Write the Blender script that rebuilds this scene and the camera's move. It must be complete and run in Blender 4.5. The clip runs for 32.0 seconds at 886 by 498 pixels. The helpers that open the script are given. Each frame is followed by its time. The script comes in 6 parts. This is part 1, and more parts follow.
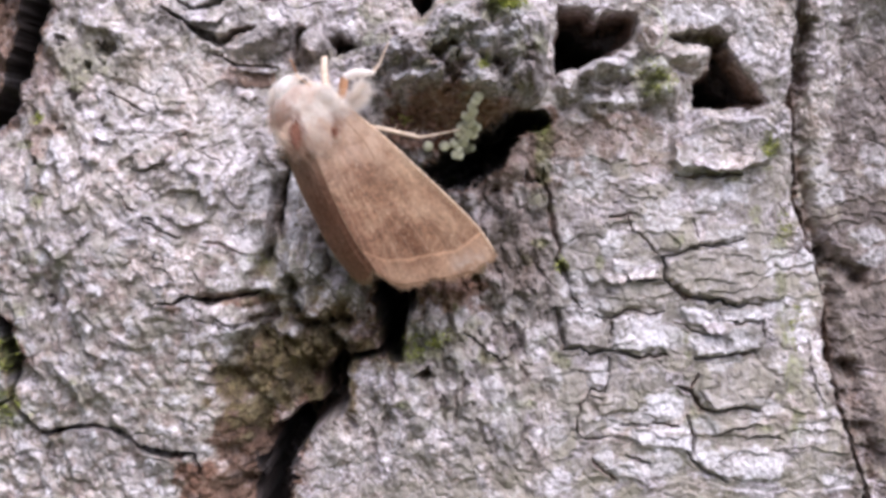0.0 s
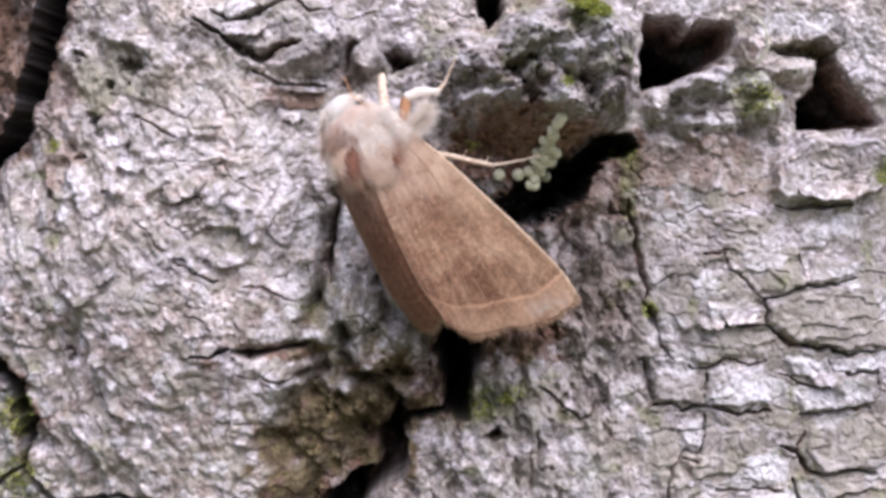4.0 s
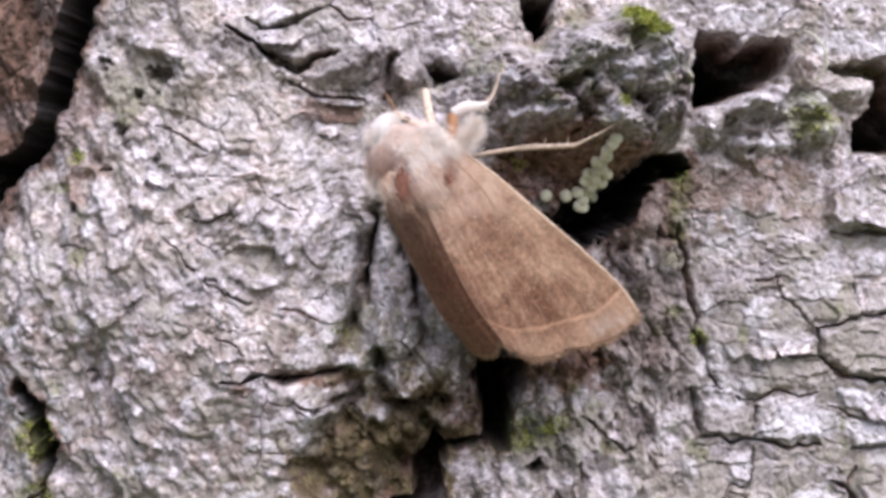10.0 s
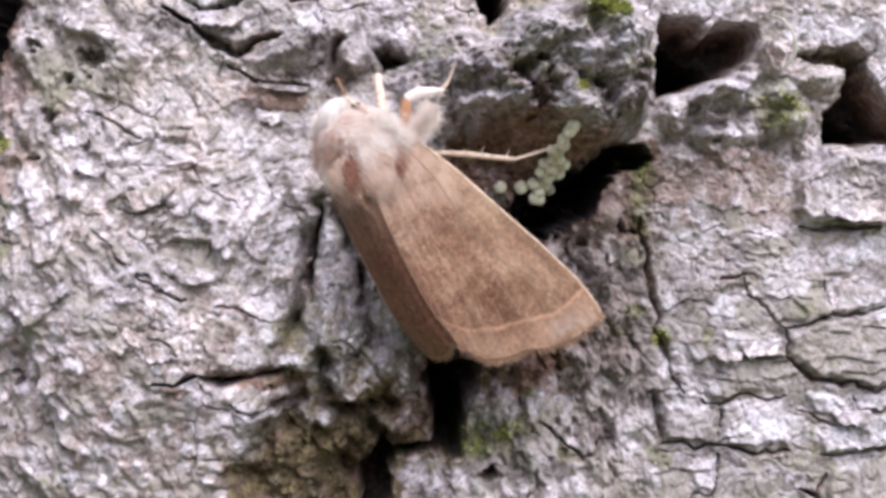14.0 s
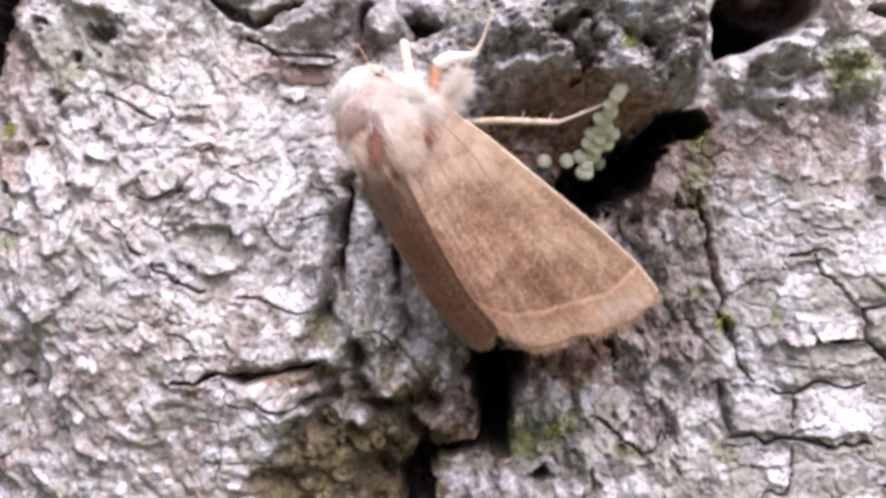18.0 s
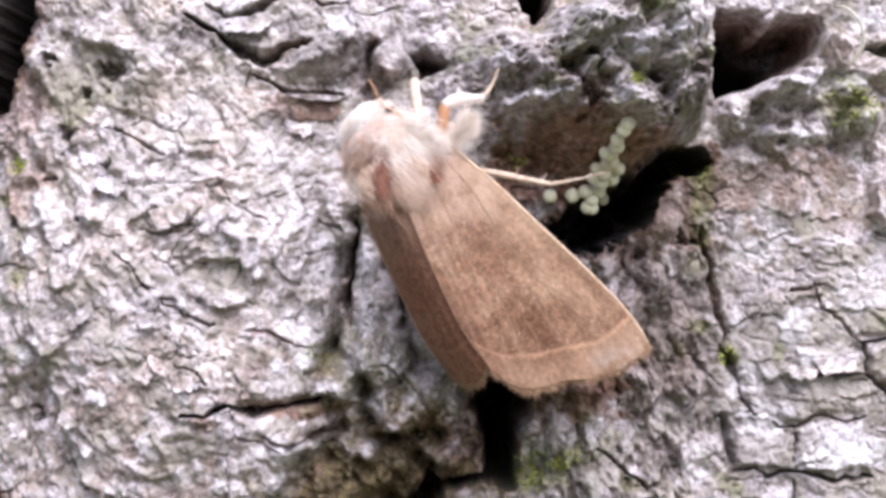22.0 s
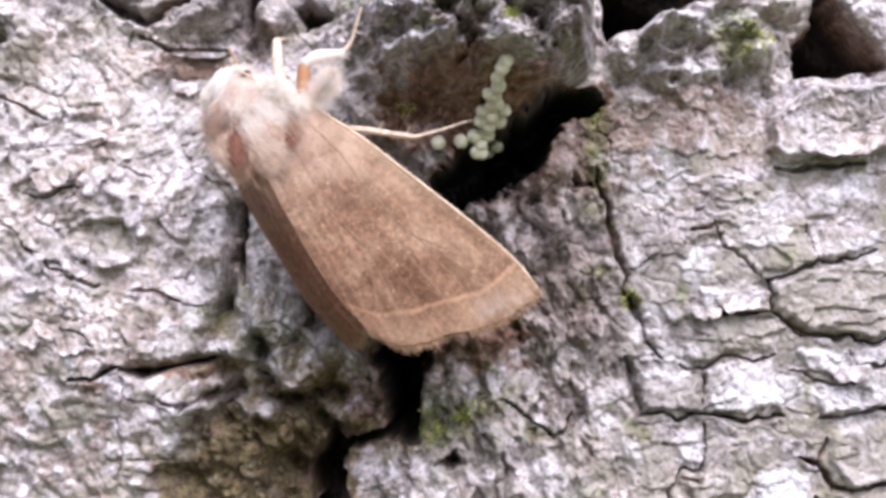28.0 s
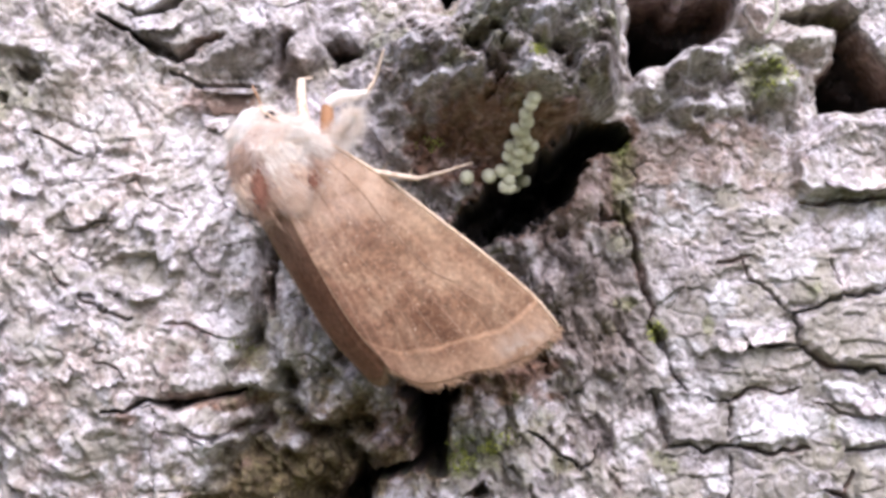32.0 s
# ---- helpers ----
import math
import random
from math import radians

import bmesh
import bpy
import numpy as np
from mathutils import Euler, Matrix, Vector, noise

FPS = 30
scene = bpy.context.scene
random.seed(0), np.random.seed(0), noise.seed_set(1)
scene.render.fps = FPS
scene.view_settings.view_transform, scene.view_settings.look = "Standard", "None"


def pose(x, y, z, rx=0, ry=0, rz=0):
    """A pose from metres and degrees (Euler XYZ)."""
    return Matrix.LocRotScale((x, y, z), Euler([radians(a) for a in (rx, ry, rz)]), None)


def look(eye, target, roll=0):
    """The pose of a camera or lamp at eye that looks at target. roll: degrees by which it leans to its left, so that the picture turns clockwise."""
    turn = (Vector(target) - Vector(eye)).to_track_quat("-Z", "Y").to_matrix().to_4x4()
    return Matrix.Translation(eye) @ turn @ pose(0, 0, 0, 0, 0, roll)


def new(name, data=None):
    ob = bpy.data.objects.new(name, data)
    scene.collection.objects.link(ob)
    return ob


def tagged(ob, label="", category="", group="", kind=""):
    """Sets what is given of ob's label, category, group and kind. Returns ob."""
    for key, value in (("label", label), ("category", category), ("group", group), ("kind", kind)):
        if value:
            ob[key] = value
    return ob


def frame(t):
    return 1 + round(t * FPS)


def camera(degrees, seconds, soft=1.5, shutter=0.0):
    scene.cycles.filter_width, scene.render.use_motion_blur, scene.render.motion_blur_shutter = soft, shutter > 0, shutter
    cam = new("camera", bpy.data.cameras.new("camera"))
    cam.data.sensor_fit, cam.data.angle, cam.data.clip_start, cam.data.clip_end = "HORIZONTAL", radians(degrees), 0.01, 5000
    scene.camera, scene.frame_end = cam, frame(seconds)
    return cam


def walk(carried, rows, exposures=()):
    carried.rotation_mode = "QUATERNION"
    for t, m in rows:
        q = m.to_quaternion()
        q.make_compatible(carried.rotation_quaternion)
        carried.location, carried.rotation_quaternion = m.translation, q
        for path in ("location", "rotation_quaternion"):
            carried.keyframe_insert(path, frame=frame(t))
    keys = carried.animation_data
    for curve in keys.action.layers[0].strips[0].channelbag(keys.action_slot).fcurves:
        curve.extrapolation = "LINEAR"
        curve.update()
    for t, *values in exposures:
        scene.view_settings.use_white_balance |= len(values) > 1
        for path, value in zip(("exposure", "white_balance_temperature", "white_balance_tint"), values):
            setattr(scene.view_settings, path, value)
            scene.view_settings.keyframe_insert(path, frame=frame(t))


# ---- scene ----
# Lengths below are in millimetres round a spot 1.3 m up the trunk: x to the right, z up, h out of the bark.
UP = 1.3


def at(x, h, z):
    return Vector((x / 1000, -h / 1000, UP + z / 1000))


cam = camera(32.0, 32.0, soft=3.5, shutter=0.5)


def held(x, y, z, yaw, pitch, roll):
    """The camera's pose: millimetres, and degrees of turn to the left, upwards and to the side."""
    a, b = radians(yaw), radians(pitch)
    eye = Vector((x / 1000, y / 1000, UP + z / 1000))
    ahead = Vector((-math.sin(a) * math.cos(b), math.cos(a) * math.cos(b), math.sin(b)))
    return look(eye, eye + ahead, roll)


PATH = [
    (0, 7.61, -107.56, 1.41, 0.81, -2.52, 0.75),
    (0.5, 7.43, -105.55, 1.48, 1.22, -2.49, 0.71),
    (1, 5.09, -103.43, 1.57, 1.38, -2.41, 0.74),
    (1.5, 5.58, -101.15, 1.34, 1.28, -2.33, 0.63),
    (2, 4.01, -97.67, 1.30, 0.98, -2.61, 0.69),
    (2.5, 3.21, -97.01, 2.34, 1.22, -1.93, 0.75),
    (3, 2.47, -94.93, 2.75, 1.09, -1.77, 0.62),
    (3.5, 2.29, -94.40, 2.52, 0.82, -1.81, 0.56),
    (4, 2.87, -94.34, 2.22, 0.77, -1.79, 0.44),
    (4.5, 2.96, -93.62, 3.29, 0.84, -2.00, 0.95),
    (6.5, 1.78, -91.93, 3.27, 0.09, -1.76, 1.13),
    (7, 0.41, -92.36, 3.63, -0.28, -1.86, 1.17),
    (7.5, 0.16, -91.88, 2.94, -0.11, -1.81, 1.07),
    (8, 1.21, -91.10, 2.62, 0.05, -1.80, 1.02),
    (8.5, 0.18, -90.98, 3.25, -0.06, -1.93, 1.06),
    (9, -0.03, -91.30, 3.40, -0.18, -1.78, 1.23),
    (9.5, 0.18, -91.36, 3.21, -0.11, -1.82, 1.10),
    (10, -1.37, -90.20, 3.47, -0.29, -1.85, 1.34),
    (10.5, -1.06, -90.51, 3.65, -0.34, -2.08, 1.37),
    (11, -0.42, -90.71, 3.46, -0.66, -1.86, 1.51),
    (11.5, -0.75, -91.79, 3.71, -1.19, -1.76, 1.72),
    (12, -0.81, -91.18, 4.15, -1.31, -2.09, 1.97),
    (12.5, -0.24, -90.48, 3.75, -1.14, -1.95, 2.02),
    (13, 0.57, -89.04, 3.31, -1.38, -1.94, 2.06),
    (13.5, 0.01, -87.38, 3.16, -1.53, -1.84, 1.84),
    (15.5, 0.55, -80.50, 0.79, -0.15, -0.72, 0.31),
    (16, 2.64, -82.62, 1.16, 0.55, -1.26, 0.72),
    (16.5, 4.03, -79.49, 0.25, 1.78, -2.30, -0.19),
    (17, 2.70, -78.70, -0.44, 1.27, -1.64, -0.20),
    (17.5, 2.75, -77.75, 0.02, 1.42, -1.64, -0.05),
    (18, 2.06, -78.46, 1.19, 1.58, -1.33, 0.09),
    (18.5, 2.32, -79.02, -0.84, 0.92, 0.46, -0.30),
    (19, 0.79, -77.04, -1.08, 1.07, 0.17, -0.54),
    (19.5, -0.04, -77.43, -0.54, 0.95, 0.03, -0.32),
    (20, 0.99, -77.29, -0.50, 0.86, -0.04, -0.39),
    (20.5, 0.46, -78.20, -0.38, 0.59, 0.60, -0.33),
    (21, 0.14, -79.34, -0.03, 0.52, 1.03, -0.03),
    (21.5, 0.06, -79.69, 0.05, 0.40, 0.92, 0.05),
    (22, 0.00, -79.25, -0.00, 0.32, 0.81, 0.09),
    (22.5, 0.17, -79.41, -0.21, 0.31, 1.04, 0.12),
    (23, 0.43, -79.78, -0.02, 0.18, 0.95, 0.27),
    (23.5, 0.62, -80.03, 0.29, 0.27, 0.98, 0.35),
    (24, 0.39, -80.15, 0.09, 0.19, 1.21, 0.33),
    (24.5, 0.19, -79.84, 0.37, 0.44, 1.04, 0.43),
    (25, 0.58, -78.77, 0.08, 0.53, 0.79, 0.24),
    (25.5, 1.90, -75.43, -0.14, 1.85, 0.01, -0.39),
    (26, 2.89, -74.35, -1.61, 1.52, 0.34, -0.68),
    (26.5, 3.55, -72.88, -2.90, 1.47, 0.27, -1.11),
    (28.5, 6.19, -79.40, -3.72, 0.54, 2.04, -2.60),
    (29, 5.70, -79.93, -3.38, 0.49, 2.15, -2.54),
    (29.5, 5.60, -80.58, -3.17, 0.68, 2.21, -2.34),
    (30, 5.77, -79.43, -3.57, 1.30, 2.45, -2.46),
    (30.5, 4.45, -79.50, -3.11, 1.05, 2.73, -2.33),
    (31, 4.20, -78.82, -3.27, 1.09, 2.81, -2.30),
    (31.5, 4.72, -78.89, -3.28, 1.16, 2.69, -2.34),
    (32, 5.33, -78.74, -3.38, 1.25, 2.65, -2.41),
]
EXPOSURE = [(0, 0.38), (4.5, 0.37), (9, 0.37), (13.5, 0.39), (15.5, 0.71), (22, 0.73), (26.5, 0.71), (28.5, 0.74), (32, 0.74)]
walk(cam, [(t, held(*p)) for t, *p in PATH], [(t, stops, 5520, 18.5) for t, stops in EXPOSURE])

# ---- light: soft open shade, brightest from above ----
world = bpy.data.worlds.new("sky")
scene.world = world
world.use_nodes = True
wn = world.node_tree.nodes
sky = wn.new("ShaderNodeTexSky")
sky.sky_type, sky.sun_disc = "NISHITA", False
sky.air_density, sky.dust_density, sky.ozone_density = 0.7, 6.0, 0.3
sky.sun_elevation, sky.sun_rotation = radians(52), radians(162)
world.node_tree.links.new(sky.outputs[0], wn["Background"].inputs[0])
wn["Background"].inputs[1].default_value = 0.15
sun = new("sun", bpy.data.lights.new("sun", "SUN"))
sun.data.energy, sun.data.angle, sun.data.color = 2.25, radians(60), (1.0, 0.98, 0.97)
sun.matrix_world = look((0.55, -1.65, UP + 2.25), (0, 0, UP))
scene.view_settings.exposure = 0.0

# ---- materials ----


def material(name, rough=0.8):
    m = bpy.data.materials.new(name)
    m.use_nodes = True
    b = m.node_tree.nodes["Principled BSDF"]
    b.inputs["Roughness"].default_value = rough
    b.inputs["Specular IOR Level"].default_value = 0.3
    return m, m.node_tree, b


def node(tree, kind, **values):
    n = tree.nodes.new(kind)
    for key, value in values.items():
        n.inputs[key.replace("_", " ")].default_value = value
    return n


def millimetres(tree):
    """Object coordinates in millimetres."""
    c = tree.nodes.new("ShaderNodeTexCoord")
    v = tree.nodes.new("ShaderNodeVectorMath")
    v.operation = "SCALE"
    v.inputs["Scale"].default_value = 1000
    tree.links.new(c.outputs["Object"], v.inputs[0])
    return v.outputs[0]


def grain(tree, where, scale, detail=4.0, rough=0.6, distort=0.0):
    n = node(tree, "ShaderNodeTexNoise", Scale=scale, Detail=detail, Roughness=rough, Distortion=distort)
    tree.links.new(where, n.inputs["Vector"])
    return n.outputs["Fac"]


def ramp(tree, fac, *stops):
    r = tree.nodes.new("ShaderNodeValToRGB")
    while len(r.color_ramp.elements) < len(stops):
        r.color_ramp.elements.new(0.5)
    for e, (p, c) in zip(r.color_ramp.elements, stops):
        e.position = p
        e.color = (*c, 1) if isinstance(c, tuple) else (c, c, c, 1)
    tree.links.new(fac, r.inputs[0])
    return r.outputs[0]


def mix(tree, fac, a, b, mode="MIX"):
    n = tree.nodes.new("ShaderNodeMix")
    n.data_type, n.blend_type = "RGBA", mode
    for socket, value in ((n.inputs[0], fac), (n.inputs[6], a), (n.inputs[7], b)):
        if isinstance(value, tuple):
            socket.default_value = (*value, 1)
        elif isinstance(value, float):
            socket.default_value = value
        else:
            tree.links.new(value, socket)
    return n.outputs[2]


def times_(tree, a, b):
    n = tree.nodes.new("ShaderNodeMath")
    n.operation, n.use_clamp = "MULTIPLY", True
    for socket, value in zip(n.inputs, (a, b)):
        if isinstance(value, float):
            socket.default_value = value
        else:
            tree.links.new(value, socket)
    return n.outputs[0]


def bump(tree, shader, height, strength, distance):
    n = node(tree, "ShaderNodeBump", Strength=strength, Distance=distance)
    tree.links.new(height, n.inputs["Height"])
    tree.links.new(n.outputs[0], shader.inputs["Normal"])


def layer(tree, name):
    n = tree.nodes.new("ShaderNodeAttribute")
    n.attribute_name = name
    return n.outputs["Fac"]


def bark_material(fine=True):
    m, t, b = material("bark", 0.9)
    w = millimetres(t)
    s = 1.0 if fine else 0.12
    broad = grain(t, w, 0.22 * s, 5, 0.65, 0.6)
    mid = grain(t, w, 0.8 * s, 6, 0.66, 1.0)
    small = grain(t, w, 2.8 * s, 4, 0.68, 0.4)
    crust = ramp(t, mid, (0.30, (0.15, 0.13, 0.11)), (0.42, (0.33, 0.295, 0.275)), (0.52, (0.60, 0.555, 0.545)), (0.64, (0.86, 0.82, 0.82)))
    speck = ramp(t, small, (0.34, (0.27, 0.245, 0.22)), (0.45, (0.70, 0.68, 0.66)), (0.56, (1.0, 0.98, 0.98)))
    c = mix(t, 0.72, crust, speck, "MULTIPLY")
    tint = ramp(t, broad, (0.34, (0.74, 0.64, 0.55)), (0.45, (1.0, 0.94, 0.88)), (0.55, (0.92, 0.90, 0.93)), (0.66, (1.0, 0.94, 0.96)))
    c = mix(t, 1.0, c, tint, "MULTIPLY")
    fleck = grain(t, w, 4.6 * s, 3, 0.62)
    c = mix(t, ramp(t, fleck, (0.34, 0.75), (0.42, 0.0)), c, (0.11, 0.09, 0.075))
    c = mix(t, ramp(t, fleck, (0.61, 0.0), (0.69, 0.65)), c, (0.86, 0.83, 0.83))
    blotch = ramp(t, grain(t, w, 1.25 * s, 5, 0.7, 0.8), (0.51, 0.0), (0.59, 0.72))
    c = mix(t, blotch, c, mix(t, small, (0.12, 0.105, 0.085), (0.38, 0.345, 0.30)))
    algae = ramp(t, grain(t, w, 0.42 * s, 5, 0.75, 0.5), (0.50, 0.0), (0.61, 0.78))
    c = mix(t, algae, c, mix(t, small, (0.105, 0.09, 0.062), (0.38, 0.345, 0.28)))
    if fine:
        stain = mix(t, mid, (0.14, 0.12, 0.082), (0.42, 0.38, 0.30))
        c = mix(t, times_(t, layer(t, "tone"), ramp(t, small, (0.3, 0.45), (0.6, 1.0))), c, stain)
        old = mix(t, ramp(t, mid, (0.34, 0.0), (0.62, 1.0)), (0.085, 0.07, 0.058), (0.36, 0.325, 0.305))
        c = mix(t, times_(t, layer(t, "grey"), ramp(t, broad, (0.3, 0.75), (0.6, 1.0))), c, mix(t, 0.6, old, speck, "MULTIPLY"))
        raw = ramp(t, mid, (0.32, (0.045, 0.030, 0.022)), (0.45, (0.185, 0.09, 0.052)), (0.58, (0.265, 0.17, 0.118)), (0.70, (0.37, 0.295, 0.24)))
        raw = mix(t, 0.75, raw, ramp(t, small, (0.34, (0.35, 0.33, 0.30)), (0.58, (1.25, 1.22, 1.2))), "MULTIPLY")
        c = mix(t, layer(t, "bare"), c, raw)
        # dark brown, for brown wood and for shade put into the colour
        shade_brown = mix(t, ramp(t, mid, (0.36, 0.0), (0.62, 1.0)), (0.034, 0.02, 0.013), (0.155, 0.095, 0.062))
        c = mix(t, layer(t, "shade_brown"), c, mix(t, 0.6, shade_brown, speck, "MULTIPLY"))
        # near-black where that layer is full: painted shade of fissures and holes
        crevice_shade = mix(t, small, (0.028, 0.021, 0.019), (0.075, 0.056, 0.048))
        c = mix(t, ramp(t, layer(t, "shade_brown"), (0.90, 0.0), (0.98, 1.0)), c, crevice_shade)
        green = mix(t, ramp(t, small, (0.35, 0.0), (0.65, 1.0)), (0.05, 0.052, 0.016), (0.22, 0.235, 0.065))
        c = mix(t, times_(t, layer(t, "moss"), ramp(t, mid, (0.35, 0.2), (0.6, 1.0))), c, green)
        pale = mix(t, ramp(t, small, (0.36, 0.0), (0.60, 1.0)), (0.32, 0.29, 0.28), (0.70, 0.665, 0.66))
        c = mix(t, times_(t, layer(t, "lichen"), ramp(t, mid, (0.36, 0.25), (0.54, 1.0))), c, pale)
    t.links.new(c, b.inputs["Base Color"])
    bump(t, b, small, 0.5, 0.00012 if fine else 0.002)
    return m


BARK = bark_material()
FAR_BARK = bark_material(False)

# ---- the bark's relief: noise fields and features on one sheet, in numpy ----
STEP = 0.08
GX = np.arange(-38.0, 46.0, STEP)
GZ = np.arange(-27.0, 22.0, STEP)
XX, ZZ = np.meshgrid(GX, GZ)


def smooth(a, b, v):
    k = np.clip((v - a) / (b - a), 0, 1)
    return k * k * (3 - 2 * k)


def lattice(x, z, size, seed):
    """Smooth noise from -1 to 1 with features of about size millimetres."""
    r = np.random.default_rng(seed)
    table = r.uniform(-1, 1, (128, 128))
    u, v = x / size + 1000.37, z / size + 1000.71
    i, j = np.floor(u).astype(int), np.floor(v).astype(int)
    a, b = u - i, v - j
    a, b = a * a * a * (a * (a * 6 - 15) + 10), b * b * b * (b * (b * 6 - 15) + 10)
    i0, i1, j0, j1 = i % 128, (i + 1) % 128, j % 128, (j + 1) % 128
    return (table[j0, i0] * (1 - a) + table[j0, i1] * a) * (1 - b) + (table[j1, i0] * (1 - a) + table[j1, i1] * a) * b


def fractal(x, z, size, seed, octaves=4, gain=0.5):
    total, amp, norm = 0, 1.0, 0
    for k in range(octaves):
        total = total + amp * lattice(x, z, size / 2**k, seed + k)
        norm, amp = norm + amp, amp * gain
    return total / norm


def cells(x, z, size, seed):
    """Distance to the nearest and to the second seed point, in cells, and a random value of the nearest."""
    r = np.random.default_rng(seed)
    ox, oz, val = r.uniform(0.1, 0.9, (64, 64)), r.uniform(0.1, 0.9, (64, 64)), r.uniform(0, 1, (64, 64))
    u, v = x / size + 640, z / size + 640
    i, j = np.floor(u).astype(int), np.floor(v).astype(int)
    d1, d2, best = np.full(x.shape, 9.0), np.full(x.shape, 9.0), np.zeros(x.shape)
    for a in (-1, 0, 1):
        for b in (-1, 0, 1):
            p, q = (i + a) % 64, (j + b) % 64
            d = np.hypot(i + a + ox[q, p] - u, j + b + oz[q, p] - v)
            near = d < d1
            d2 = np.where(near, d1, np.minimum(d2, d))
            best = np.where(near, val[q, p], best)
            d1 = np.where(near, d, d1)
    return d1, d2, best


WX = XX + 0.34 * fractal(XX, ZZ, 1.7, 11, 3) + 0.13 * fractal(XX, ZZ, 0.5, 15, 2)
WZ = ZZ + 0.34 * fractal(XX, ZZ, 1.7, 21, 3) + 0.13 * fractal(XX, ZZ, 0.5, 25, 2)


def to_line(points, x, z):
    """Distance to a line of points, and how far along it the nearest spot lies (0 to 1)."""
    best, along = np.full(x.shape, 1e9), np.zeros(x.shape)
    n = len(points) - 1
    for k in range(n):
        (ax, az), (bx, bz) = points[k], points[k + 1]
        dx, dz = bx - ax, bz - az
        s = np.clip(((x - ax) * dx + (z - az) * dz) / (dx * dx + dz * dz), 0, 1)
        d = np.hypot(x - ax - s * dx, z - az - s * dz)
        along = np.where(d < best, (k + s) / n, along)
        best = np.minimum(best, d)
    return best, along


def inside(points, x, z):
    """Signed distance to a closed outline, positive inside."""
    d, _ = to_line(points + points[:1], x, z)
    odd = np.zeros(x.shape, bool)
    for (ax, az), (bx, bz) in zip(points, points[1:] + points[:1]):
        cross = (az > z) != (bz > z)
        odd ^= cross & (x < ax + (z - az) * (bx - ax) / (bz - az + 1e-12))
    return np.where(odd, d, -d)


def window(points, margin):
    xs, zs = [p[0] for p in points], [p[1] for p in points]
    i0, i1 = np.searchsorted(GX, (min(xs) - margin, max(xs) + margin))
    j0, j1 = np.searchsorted(GZ, (min(zs) - margin, max(zs) + margin))
    return np.s_[j0:j1, i0:i1]


HH = np.zeros(XX.shape)
# one field holds dark brown wood together with painted shade of hollows
MOSS, BARE, LICHEN, GREY, TONE, SHADE_BROWN, SPLIT = (np.zeros(XX.shape) for _ in range(7))


def crack(points, width, depth, taper=0.5, lip=0.12, ragged=0.9):
    w = window(points, 3 * width + 1)
    if HH[w].size == 0:
        return
    d, s = to_line(points, WX[w], WZ[w])
    half = (max(0.38 * width, 0.08) if depth < 4 else width / 2) * (1 - taper * (2 * s - 1) ** 2) * np.clip(1 + ragged * fractal(XX[w], ZZ[w], 1.3, 5, 4, 0.7), 0.25, 2)
    HH[w] -= depth * (1 - (smooth(0.75 * half, 1.15 * half, d) if depth > 4 else smooth(0.4 * half, 1.2 * half, d)))
    SPLIT[w] = np.maximum(SPLIT[w], 1 - smooth(0.6 * half, 1.6 * half, d))
    if depth < 4:
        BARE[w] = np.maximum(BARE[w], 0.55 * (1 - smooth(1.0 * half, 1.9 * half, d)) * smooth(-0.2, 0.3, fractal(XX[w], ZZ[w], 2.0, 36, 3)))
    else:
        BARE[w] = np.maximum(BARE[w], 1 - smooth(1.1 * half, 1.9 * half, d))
        # deep fissures get their darkness from colour as well as depth
        SHADE_BROWN[w] = np.maximum(SHADE_BROWN[w], 1.0 - smooth(1.1 * half, 1.7 * half, d))
    HH[w] += lip * np.exp(-(((d - 1.9 * half) / (0.8 * half + 0.12)) ** 2))


def hole(points, depth, edge=0.5):
    w = window(points, 2)
    s = inside(points, WX[w], WZ[w]) + 0.35 * fractal(XX[w], ZZ[w], 1.6, 39, 4, 0.6)
    HH[w] -= depth * smooth(-0.1, edge, s) + 1.1 * smooth(0.1, 0.6, s) * fractal(XX[w], ZZ[w], 1.0, 40, 4, 0.65)
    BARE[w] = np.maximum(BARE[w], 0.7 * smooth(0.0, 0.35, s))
    # the hole's inner shade is painted onto its floor
    SHADE_BROWN[w] = np.maximum(SHADE_BROWN[w], 0.98 * smooth(0.1, 0.9, s + 0.25 * fractal(XX[w], ZZ[w], 0.7, 42, 3)))


def lump(x, z, rx, rz, height, power=1.0):
    w = window([(x - rx, z - rz), (x + rx, z + rz)], max(rx, rz))
    r2 = ((WX[w] - x) / rx) ** 2 + ((WZ[w] - z) / rz) ** 2
    HH[w] += height * np.exp(-(r2**power))


def flake(points, height, edge=0.25, curl=0.0):
    """A scale of bark that stands proud, with a rim that curls out."""
    w = window(points, 2)
    s = inside(points, WX[w], WZ[w])
    HH[w] += height * smooth(-0.05, edge, s) + curl * np.exp(-(((s - 0.25) / 0.2) ** 2))


def slab(points, rise, tone, pale):
    """A low slab that has come loose along its lower side, stained or crusted all over."""
    w = window(points, 1.5)
    zs = [p[1] for p in points]
    s = inside(points, WX[w], WZ[w]) + 0.15 * fractal(XX[w], ZZ[w], 1.0, 45, 3)
    low = np.clip((max(zs) - ZZ[w]) / (max(zs) - min(zs)), 0, 1)
    HH[w] += rise * smooth(-0.1, 0.22, s) * (0.6 + 0.7 * low)
    grown = smooth(-0.1, 0.25, s + 0.7 * fractal(XX[w], ZZ[w], 1.3, 46, 4, 0.65))
    TONE[w] = np.maximum(TONE[w], tone * grown)
    LICHEN[w] = np.maximum(LICHEN[w], pale * grown)


